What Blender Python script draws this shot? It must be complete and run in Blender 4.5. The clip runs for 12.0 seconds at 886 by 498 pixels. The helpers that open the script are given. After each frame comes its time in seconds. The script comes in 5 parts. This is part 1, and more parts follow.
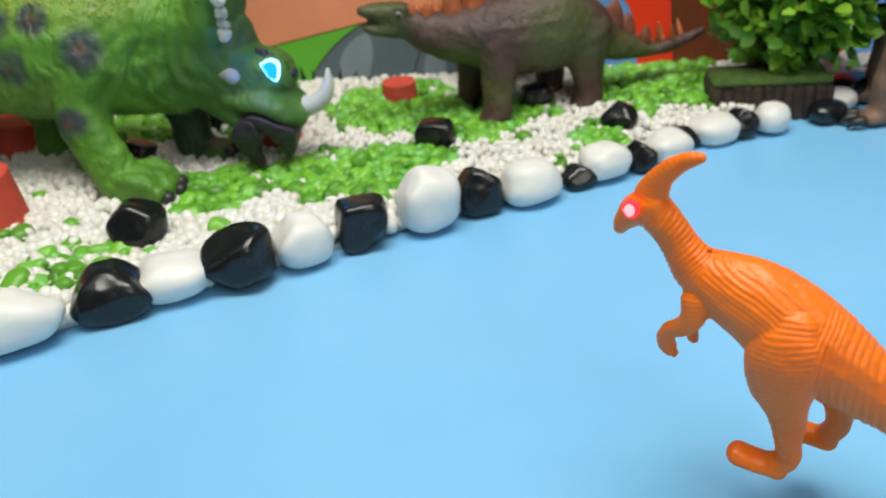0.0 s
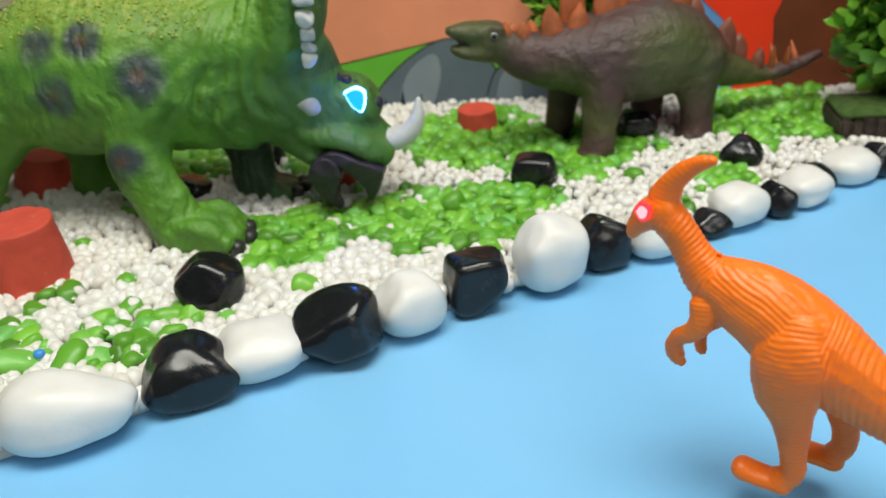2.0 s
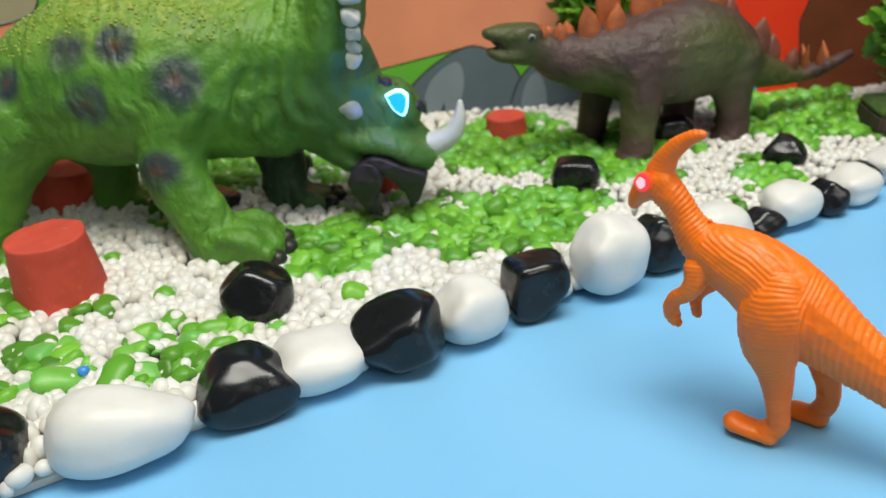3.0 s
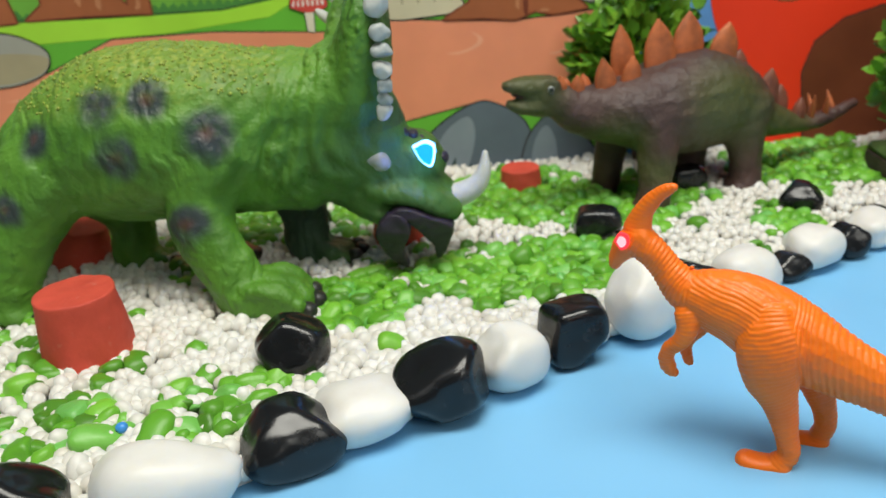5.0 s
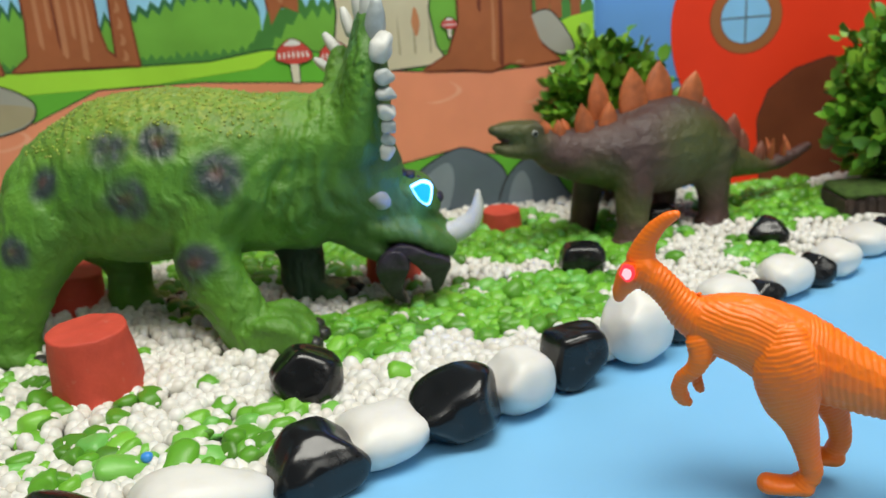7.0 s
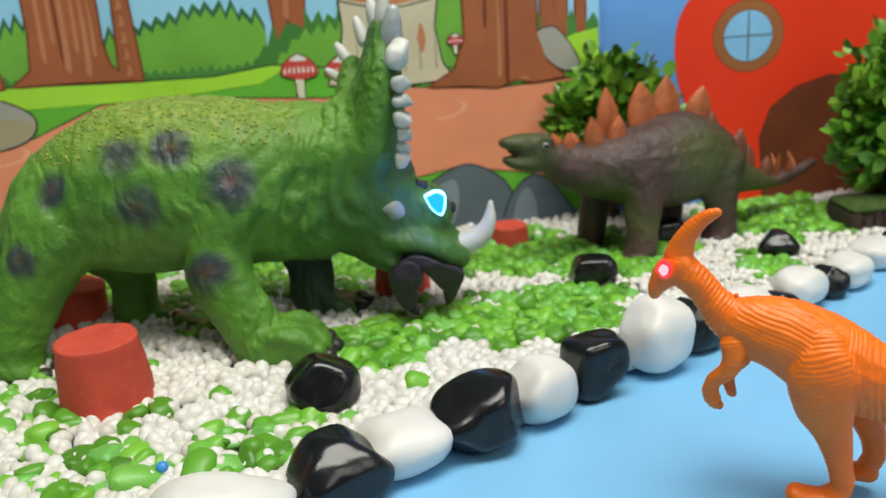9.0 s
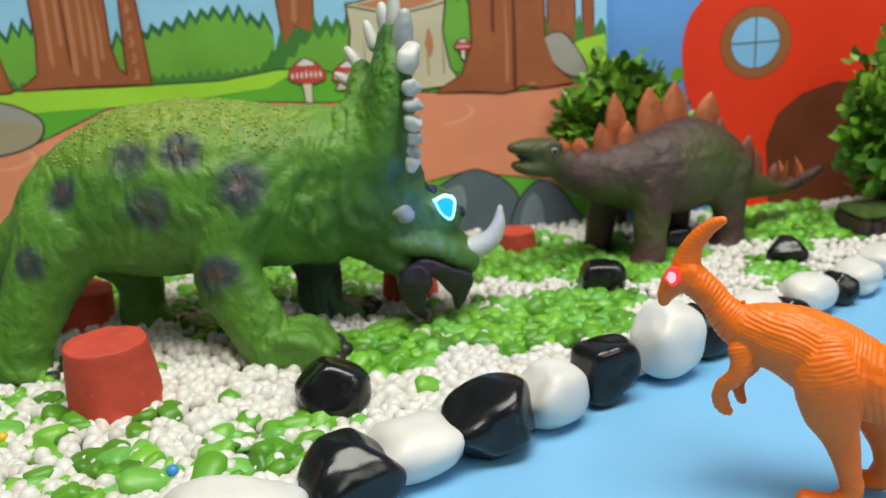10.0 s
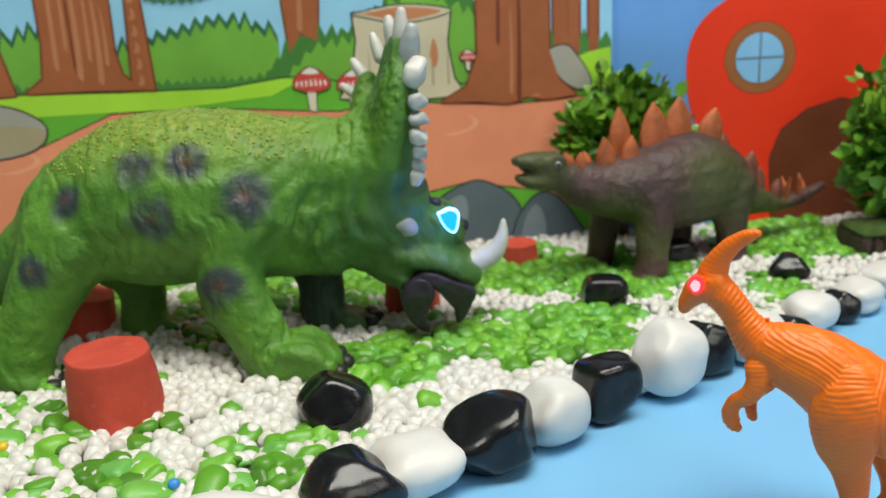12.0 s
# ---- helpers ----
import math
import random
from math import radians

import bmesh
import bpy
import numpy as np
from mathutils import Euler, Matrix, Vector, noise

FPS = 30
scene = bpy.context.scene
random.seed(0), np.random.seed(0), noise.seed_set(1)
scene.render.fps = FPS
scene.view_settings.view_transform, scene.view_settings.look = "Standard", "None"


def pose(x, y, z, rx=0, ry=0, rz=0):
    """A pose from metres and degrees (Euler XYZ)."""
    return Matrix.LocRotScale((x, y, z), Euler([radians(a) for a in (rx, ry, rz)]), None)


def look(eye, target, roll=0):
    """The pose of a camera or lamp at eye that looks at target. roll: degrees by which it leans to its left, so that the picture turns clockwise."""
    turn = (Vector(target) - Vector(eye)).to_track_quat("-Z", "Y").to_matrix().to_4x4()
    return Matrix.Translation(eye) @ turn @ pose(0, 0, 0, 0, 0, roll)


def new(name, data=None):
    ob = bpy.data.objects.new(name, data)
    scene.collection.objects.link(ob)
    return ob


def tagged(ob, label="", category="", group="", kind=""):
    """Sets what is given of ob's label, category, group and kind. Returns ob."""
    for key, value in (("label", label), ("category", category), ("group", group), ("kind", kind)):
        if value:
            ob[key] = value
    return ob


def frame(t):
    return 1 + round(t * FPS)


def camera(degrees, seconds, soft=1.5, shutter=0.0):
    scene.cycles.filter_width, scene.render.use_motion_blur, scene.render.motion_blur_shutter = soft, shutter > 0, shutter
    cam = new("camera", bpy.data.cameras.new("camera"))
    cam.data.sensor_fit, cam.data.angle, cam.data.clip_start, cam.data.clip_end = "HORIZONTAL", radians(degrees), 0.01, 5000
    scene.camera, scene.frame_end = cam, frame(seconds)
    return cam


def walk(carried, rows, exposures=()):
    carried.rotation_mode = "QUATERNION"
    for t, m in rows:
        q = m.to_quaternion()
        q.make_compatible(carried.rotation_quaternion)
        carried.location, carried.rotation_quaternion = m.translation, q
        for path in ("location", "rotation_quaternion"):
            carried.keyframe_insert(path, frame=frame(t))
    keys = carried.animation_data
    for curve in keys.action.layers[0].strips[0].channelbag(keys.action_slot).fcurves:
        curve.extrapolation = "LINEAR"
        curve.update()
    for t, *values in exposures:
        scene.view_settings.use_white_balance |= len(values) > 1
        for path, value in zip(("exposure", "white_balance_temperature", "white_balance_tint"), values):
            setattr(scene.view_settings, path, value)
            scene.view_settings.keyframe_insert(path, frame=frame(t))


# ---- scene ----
cam = camera(54.36, 12.0)
PATH = [
    (0, (0.1472, -0.5138, 0.2918), (0.0218, 0.3500, -0.1961), -5.45),
    (0.5, (0.1294, -0.4812, 0.2946), (0.0063, 0.3791, -0.2001), -5.43),
    (1, (0.1034, -0.4550, 0.2873), (-0.0133, 0.4044, -0.2104), -4.80),
    (1.5, (0.0758, -0.4368, 0.2886), (-0.0362, 0.4262, -0.2040), -4.56),
    (2, (0.0497, -0.4292, 0.2827), (-0.0530, 0.4423, -0.1969), -4.77),
    (2.5, (0.0240, -0.4273, 0.2709), (-0.0632, 0.4518, -0.1976), -5.10),
    (3, (-0.0001, -0.4204, 0.2653), (-0.0722, 0.4672, -0.1896), -5.07),
    (3.5, (-0.0099, -0.4149, 0.2605), (-0.0775, 0.4828, -0.1749), -5.48),
    (5.5, (-0.0474, -0.4292, 0.2599), (-0.0698, 0.4967, -0.1171), -5.06),
    (6, (-0.0602, -0.4358, 0.2568), (-0.0614, 0.4971, -0.1033), -4.91),
    (6.5, (-0.0663, -0.4447, 0.2567), (-0.0517, 0.4929, -0.0908), -4.74),
    (7, (-0.0741, -0.4513, 0.2570), (-0.0403, 0.4909, -0.0764), -4.65),
    (9, (-0.0961, -0.4476, 0.2416), (-0.0387, 0.5051, -0.0567), -4.27),
    (9.5, (-0.0982, -0.4472, 0.2433), (-0.0402, 0.5065, -0.0518), -4.16),
    (10, (-0.1027, -0.4462, 0.2396), (-0.0440, 0.5091, -0.0504), -4.00),
    (10.5, (-0.1072, -0.4447, 0.2415), (-0.0470, 0.5106, -0.0479), -3.77),
    (11, (-0.1033, -0.4449, 0.2439), (-0.0463, 0.5111, -0.0438), -3.50),
    (11.5, (-0.1061, -0.4444, 0.2415), (-0.0461, 0.5122, -0.0436), -3.35),
    (12, (-0.1055, -0.4439, 0.2472), (-0.0444, 0.5118, -0.0409), -3.07),
]
cam.data.dof.use_dof, cam.data.dof.focus_distance, cam.data.dof.aperture_fstop = True, 0.41, 10.0
walk(cam, [(t, look(eye, target, roll)) for t, eye, target, roll in PATH])

# ---- light ----
world = bpy.data.worlds.new("studio")
scene.world = world
world.use_nodes = True
world.node_tree.nodes["Background"].inputs[0].default_value = (1.0, 0.98, 0.92, 1)
world.node_tree.nodes["Background"].inputs[1].default_value = 0.38


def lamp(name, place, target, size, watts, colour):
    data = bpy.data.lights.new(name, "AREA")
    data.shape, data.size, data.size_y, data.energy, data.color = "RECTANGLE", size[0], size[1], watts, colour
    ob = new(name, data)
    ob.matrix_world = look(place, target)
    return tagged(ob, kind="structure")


# unseen studio lamps, assumed from highlights on the stones; placed to balance brightness
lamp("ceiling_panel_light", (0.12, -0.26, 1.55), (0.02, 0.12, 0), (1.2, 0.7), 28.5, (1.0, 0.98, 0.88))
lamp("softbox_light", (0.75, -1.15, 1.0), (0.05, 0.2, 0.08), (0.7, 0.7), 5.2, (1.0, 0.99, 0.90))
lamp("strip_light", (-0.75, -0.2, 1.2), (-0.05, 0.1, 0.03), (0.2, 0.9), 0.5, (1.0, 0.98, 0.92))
scene.view_settings.exposure = 0.0


# ---- materials ----
from mathutils.geometry import tessellate_polygon


class Nodes:
    """Small wrapper that writes node trees."""

    def __init__(self, name):
        self.mat = bpy.data.materials.new(name)
        self.mat.use_nodes = True
        self.t = self.mat.node_tree
        self.bsdf = self.t.nodes["Principled BSDF"]
        self.coord = self.t.nodes.new("ShaderNodeTexCoord").outputs["Object"]

    def node(self, kind, **sockets):
        n = self.t.nodes.new(kind)
        for key, value in sockets.items():
            self.put(n.inputs[key.replace("_", " ")], value)
        return n

    def put(self, socket, value):
        if isinstance(value, bpy.types.NodeSocket):
            self.t.links.new(value, socket)
        else:
            socket.default_value = value

    def noise(self, scale, detail=4.0, rough=0.55, vector=None):
        return self.node("ShaderNodeTexNoise", Vector=vector or self.coord, Scale=scale, Detail=detail, Roughness=rough).outputs["Fac"]

    def ramp(self, fac, stops):
        n = self.t.nodes.new("ShaderNodeValToRGB")
        self.put(n.inputs[0], fac)
        e = n.color_ramp.elements
        while len(e) < len(stops):
            e.new(0.5)
        for i, (p, c) in enumerate(stops):
            e[i].position = p
            e[i].color = (*c, 1) if len(c) == 3 else c
        return n.outputs[0]

    def mix(self, fac, a, b, mode="MIX"):
        n = self.t.nodes.new("ShaderNodeMix")
        n.data_type, n.blend_type = "RGBA", mode
        self.put(n.inputs[0], fac)
        self.put(n.inputs[6], (*a, 1) if isinstance(a, tuple) else a)
        self.put(n.inputs[7], (*b, 1) if isinstance(b, tuple) else b)
        return n.outputs[2]

    def math(self, op, a, b=0.0, clamp=False):
        n = self.t.nodes.new("ShaderNodeMath")
        n.operation, n.use_clamp = op, clamp
        self.put(n.inputs[0], a)
        self.put(n.inputs[1], b)
        return n.outputs[0]

    def spot(self, centre, radius, soft=0.5, wobble=0.004):
        """A soft mask, 1 inside a round blot."""
        warp = self.node("ShaderNodeTexNoise", Vector=self.coord, Scale=34.0, Detail=2.0).outputs["Color"]
        off = self.t.nodes.new("ShaderNodeVectorMath")
        off.operation = "MULTIPLY_ADD"
        self.put(off.inputs[0], warp)
        off.inputs[1].default_value = (wobble * 2,) * 3
        self.put(off.inputs[2], self.coord)
        d = self.t.nodes.new("ShaderNodeVectorMath")
        d.operation = "DISTANCE"
        self.put(d.inputs[0], off.outputs[0])
        d.inputs[1].default_value = Vector(centre) + Vector((wobble,) * 3)
        m = self.t.nodes.new("ShaderNodeMapRange")
        m.interpolation_type = "SMOOTHSTEP"
        self.put(m.inputs[0], d.outputs["Value"])
        m.inputs[1].default_value, m.inputs[2].default_value = radius * (1 + soft), radius * (1 - soft)
        return m.outputs[0]

    def bump(self, height, strength, distance=0.001, under=None):
        n = self.t.nodes.new("ShaderNodeBump")
        n.inputs["Strength"].default_value, n.inputs["Distance"].default_value = strength, distance
        self.put(n.inputs["Height"], height)
        if under:
            self.put(n.inputs["Normal"], under)
        return n.outputs[0]

    def done(self, colour, rough, normal=None, **more):
        self.put(self.bsdf.inputs["Base Color"], (*colour, 1) if isinstance(colour, tuple) else colour)
        self.put(self.bsdf.inputs["Roughness"], rough)
        if normal:
            self.put(self.bsdf.inputs["Normal"], normal)
        for key, value in more.items():
            self.put(self.bsdf.inputs[key.replace("_", " ")], value)
        return self.mat


def plain(name, colour, rough=0.5, vary=0.12, scale=60.0, bump=0.15, depth=0.0006, **more):
    """A surface with blotches, fine grain and a little relief."""
    n = Nodes(name)
    dark = tuple(c * (1 - vary) for c in colour)
    light = tuple(min(1, c * (1 + vary)) for c in colour)
    c = n.ramp(n.noise(scale), [(0.3, dark), (0.7, light)])
    r = n.math("MULTIPLY_ADD", n.noise(scale * 3), 0.15)
    r.node.inputs[2].default_value = rough - 0.07
    return n.done(c, r, n.bump(n.noise(scale * 6), bump, depth) if bump else None, **more)


def island(name, stops, rough, bump=0.2, scale=220.0, **more):
    """For heaps of loose pieces: the colour differs from piece to piece."""
    n = Nodes(name)
    rnd = n.t.nodes.new("ShaderNodeNewGeometry").outputs["Random Per Island"]
    c = n.mix(n.math("MULTIPLY", n.noise(140.0), 0.35), n.ramp(rnd, stops), stops[0][1])
    return n.done(c, rough, n.bump(n.noise(scale), bump, 0.0006), **more)


def glow(name, colour, strength):
    n = Nodes(name)
    return n.done(colour, 0.4, Emission_Color=(*colour, 1), Emission_Strength=strength)


def blue_board():
    n = Nodes("blue_foam_board")
    c = n.ramp(n.noise(5.0, 3.0), [(0.3, (0.195, 0.50, 0.83)), (0.7, (0.23, 0.54, 0.86))])
    specks = n.ramp(n.noise(420.0, 1.0), [(0.77, (0, 0, 0)), (0.8, (1, 1, 1))])
    c = n.mix(n.math("MULTIPLY", specks, 0.10), c, (0.65, 0.8, 0.9))
    r = n.ramp(n.noise(26.0), [(0.3, (0.33,) * 3), (0.7, (0.45,) * 3)])
    return n.done(c, r, n.bump(n.noise(900.0, 2.0), 0.05, 0.0003))


def black_stone():
    n = Nodes("polished_black_stone")
    vein = n.ramp(n.noise(38.0, 6.0, 0.7), [(0.58, (0.008, 0.0085, 0.010)), (0.74, (0.034, 0.034, 0.036))])
    r = n.ramp(n.noise(90.0, 5.0), [(0.35, (0.17,) * 3), (0.75, (0.34,) * 3)])
    return n.done(vein, r, n.bump(n.noise(60.0, 5.0), 0.22, 0.0014))


def white_stone():
    n = Nodes("polished_white_stone")
    c = n.ramp(n.noise(26.0, 5.0), [(0.25, (0.66, 0.635, 0.59)), (0.5, (0.76, 0.745, 0.715)), (0.8, (0.80, 0.795, 0.775))])
    pit = n.ramp(n.noise(70.0, 6.0, 0.75), [(0.72, (0, 0, 0)), (0.79, (1, 1, 1))])
    c = n.mix(n.math("MULTIPLY", pit, 0.45), c, (0.50, 0.41, 0.33))
    return n.done(c, 0.42, n.bump(n.noise(130.0, 5.0), 0.22, 0.0010), Subsurface_Weight=0.45, Subsurface_Radius=(0.010, 0.009, 0.007))


def three_horn_skin():
    n = Nodes("green_vinyl_skin")
    c = n.ramp(n.noise(22.0, 5.0), [(0.25, (0.043, 0.135, 0.012)), (0.55, (0.088, 0.242, 0.020)), (0.8, (0.135, 0.312, 0.036))])
    # yellowish airbrushed back
    parts = n.node("ShaderNodeSeparateXYZ", Vector=n.coord)
    z = parts.outputs[2]
    back = n.t.nodes.new("ShaderNodeMapRange")
    n.put(back.inputs[0], z)
    back.inputs[1].default_value, back.inputs[2].default_value = 0.142, 0.180
    body = n.math("MULTIPLY_ADD", parts.outputs[0], -14.0, True)
    body.node.inputs[2].default_value = 2.0
    speck = n.ramp(n.noise(230.0, 2.0), [(0.50, (0, 0, 0)), (0.62, (1, 1, 1))])
    c = n.mix(n.math("MULTIPLY", back.outputs[0], n.math("MULTIPLY", n.math("MULTIPLY_ADD", speck, 0.75), body)), c, (0.27, 0.34, 0.045))
    # darker bluish face: dark paint, with glow and throat shading put into the colour
    c = n.mix(n.math("MULTIPLY", n.spot((0.175, 0.0, 0.082), 0.064, 0.6), 0.42), c, (0.020, 0.040, 0.036))
    # dark band on the frill's front edge
    front = n.t.nodes.new("ShaderNodeMapRange")
    n.put(front.inputs[0], n.math("ADD", parts.outputs[0], n.math("MULTIPLY", n.noise(60.0), 0.012)))
    front.inputs[1].default_value, front.inputs[2].default_value = 0.158, 0.178
    c = n.mix(n.math("MULTIPLY", n.math("MULTIPLY", front.outputs[0], n.math("GREATER_THAN", z, 0.118)), 0.6), c, (0.018, 0.026, 0.030))
    # shade and blue glow painted into the dark airbrush on chest and far foreleg
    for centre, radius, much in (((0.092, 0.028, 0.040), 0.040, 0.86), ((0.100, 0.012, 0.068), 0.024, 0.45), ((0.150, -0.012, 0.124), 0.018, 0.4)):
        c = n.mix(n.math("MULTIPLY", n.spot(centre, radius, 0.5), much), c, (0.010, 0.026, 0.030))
    # dark burnt spots with a red heart
    for centre, radius in (((-0.007, -0.050, 0.155), 0.0145), ((0.026, -0.050, 0.156), 0.0138), ((0.058, -0.053, 0.133), 0.0155), ((0.002, -0.060, 0.124), 0.0145), ((0.039, -0.063, 0.080), 0.014), ((-0.054, -0.043, 0.136), 0.012), ((-0.076, -0.058, 0.096), 0.012)):
        blot = n.math("MULTIPLY", n.spot(centre, radius, 0.38, 0.007), n.ramp(n.noise(75.0, 4.0, 0.6), [(0.3, (0.55,) * 3), (0.55, (0.92,) * 3)]))
        c = n.mix(blot, c, (0.030, 0.034, 0.052))
        c = n.mix(n.math("MULTIPLY", n.spot(centre, radius * 0.28, 0.9), 0.38), c, (0.20, 0.045, 0.025))
    wave = n.node("ShaderNodeTexWave", Vector=n.coord, Scale=30.0, Distortion=14.0, Detail=4.0, Detail_Scale=1.1).outputs["Fac"]
    fold = n.math("MULTIPLY", n.ramp(wave, [(0.0, (0, 0, 0)), (0.8, (1, 1, 1))]), n.ramp(n.noise(18.0, 1.0), [(0.38, (0.15,) * 3), (0.6, (1, 1, 1))]))
    low = n.bump(fold, 0.45, 0.0020)
    cells = n.node("ShaderNodeTexVoronoi", Vector=n.coord, Scale=330.0).outputs["Distance"]
    mid = n.bump(cells, 0.30, 0.0009, low)
    knobs = n.node("ShaderNodeTexVoronoi", Vector=n.coord, Scale=150.0).outputs["Distance"]
    dots = n.math("MULTIPLY", n.ramp(knobs, [(0.0, (1, 1, 1)), (0.5, (0, 0, 0))]), back.outputs[0])
    mid = n.bump(dots, 0.7, 0.0022, mid)
    return n.done(c, n.ramp(n.noise(50.0), [(0.3, (0.48,) * 3), (0.7, (0.64,) * 3)]), n.bump(n.noise(120.0, 5.0), 0.5, 0.0014, mid))


def plated_skin():
    n = Nodes("brown_green_vinyl_skin")
    c = n.ramp(n.noise(26.0, 5.0), [(0.3, (0.046, 0.024, 0.022)), (0.7, (0.098, 0.052, 0.043))])
    for centre, radius in (((0.172, -0.035, 0.082), 0.036), ((0.225, -0.01, 0.055), 0.024), ((0.02, 0.0, 0.112), 0.026), ((0.085, -0.02, 0.066), 0.022), ((0.25, 0.0, 0.045), 0.02), ((0.113, -0.03, 0.045), 0.014)):
        c = n.mix(n.math("MULTIPLY", n.spot(centre, radius, 0.6), 0.85), c, (0.075, 0.090, 0.022))
    wave = n.noise(60.0, 5.0, 0.65)
    low = n.bump(wave, 0.9, 0.004)
    return n.done(c, 0.5, n.bump(n.noise(220.0, 5.0), 0.5, 0.001, low))


def orange_rubber():
    n = Nodes("orange_rubber")
    c = n.ramp(n.noise(40.0, 4.0), [(0.3, (0.96, 0.165, 0.004)), (0.7, (1.0, 0.205, 0.007))])
    low = n.bump(n.noise(150.0, 3.0), 0.2, 0.0006)
    return n.done(c, 0.42, n.bump(n.noise(400.0, 3.0), 0.2, 0.0004, low), Subsurface_Weight=0.08, Subsurface_Radius=(0.006, 0.002, 0.0006))


def clay():
    n = Nodes("red_clay")
    c = n.ramp(n.noise(45.0, 6.0), [(0.3, (0.48, 0.054, 0.030)), (0.7, (0.64, 0.078, 0.044))])
    c = n.mix(n.ramp(n.noise(160.0, 5.0), [(0.62, (0, 0, 0)), (0.8, (0.35,) * 3)]), c, (0.58, 0.24, 0.17))
    return n.done(c, 0.7, n.bump(n.noise(110.0, 6.0), 0.5, 0.0016))


def printed(name, colour, vary=0.10, scale=14.0):
    return plain(name, colour, 0.5, vary, scale, 0.04, 0.0003, Specular_IOR_Level=0.22)


BLUE = blue_board()
BLACK, WHITE = black_stone(), white_stone()
TRI_SKIN, STEG_SKIN, ORANGE, CLAY = three_horn_skin(), plated_skin(), orange_rubber(), clay()
BEADS = island("white_pebbles", [(0.0, (0.65, 0.62, 0.55)), (0.4, (0.74, 0.73, 0.69)), (1.0, (0.80, 0.795, 0.77))], 0.40, 0.15, Subsurface_Weight=0.15, Subsurface_Radius=(0.003, 0.0025, 0.002))
CHIPS = island("green_pebbles", [(0.0, (0.07, 0.21, 0.016)), (0.35, (0.13, 0.40, 0.026)), (0.75, (0.22, 0.56, 0.045)), (1.0, (0.17, 0.50, 0.12))], 0.40, 0.45)
HORN = plain("white_horn", (0.60, 0.60, 0.56), 0.4, 0.12, 90.0, 0.25)
SILVER = plain("silvered_horn", (0.40, 0.43, 0.42), 0.34, 0.2, 120.0, 0.3)
BEAK = plain("dark_beak", (0.026, 0.019, 0.034), 0.45, 0.4, 80.0, 0.4)
CLAW = plain("black_claw", (0.022, 0.024, 0.020), 0.4, 0.3, 80.0, 0.2)
MOUTH = plain("dark_red_mouth", (0.05, 0.012, 0.018), 0.35, 0.2, 90.0, 0.2)
PLATE = plain("orange_brown_plate", (0.44, 0.115, 0.034), 0.5, 0.32, 95.0, 0.5, 0.001)
RUST = plain("dark_rust_plate", (0.20, 0.060, 0.032), 0.5, 0.35, 95.0, 0.5, 0.001)
BROWN_SKIN = plain("brown_vinyl_skin", (0.20, 0.115, 0.075), 0.5, 0.25, 50.0, 0.5, 0.0012)
EYE_BLUE = glow("glowing_blue_eye", (0.006, 0.34, 1.0), 1.0)
EYE_RIM = glow("glowing_blue_rim", (0.16, 0.42, 1.0), 7.0)
EYE_RED = glow("glowing_red_eye", (1.0, 0.03, 0.04), 0.95)
EYE_PINK = glow("glowing_pink_rim", (1.0, 0.42, 0.45), 1.0)
WALLP = plain("studio_wall_paint", (0.62, 0.62, 0.60), 0.7, 0.05, 4.0, 0.05)
FLOORP = plain("studio_floor", (0.30, 0.28, 0.26), 0.5, 0.15, 6.0, 0.05)
BARK = plain("dark_bark", (0.055, 0.035, 0.026), 0.7, 0.5, 90.0, 0.9, 0.003)
FELT = plain("green_felt", (0.065, 0.125, 0.022), 0.9, 0.35, 160.0, 0.7, 0.0015)
LEAF = island("boxwood_leaves", [(0.0, (0.06, 0.18, 0.016)), (0.5, (0.14, 0.34, 0.024)), (1.0, (0.31, 0.54, 0.05))], 0.36, 0.2, Subsurface_Weight=0.05)
STEM = plain("brown_stem", (0.09, 0.05, 0.03), 0.7, 0.3, 120.0, 0.4)
YELLOW = plain("yellow_bead_plastic", (0.80, 0.55, 0.03), 0.35)
BLUEBEAD = plain("blue_bead_plastic", (0.05, 0.28, 0.75), 0.35)
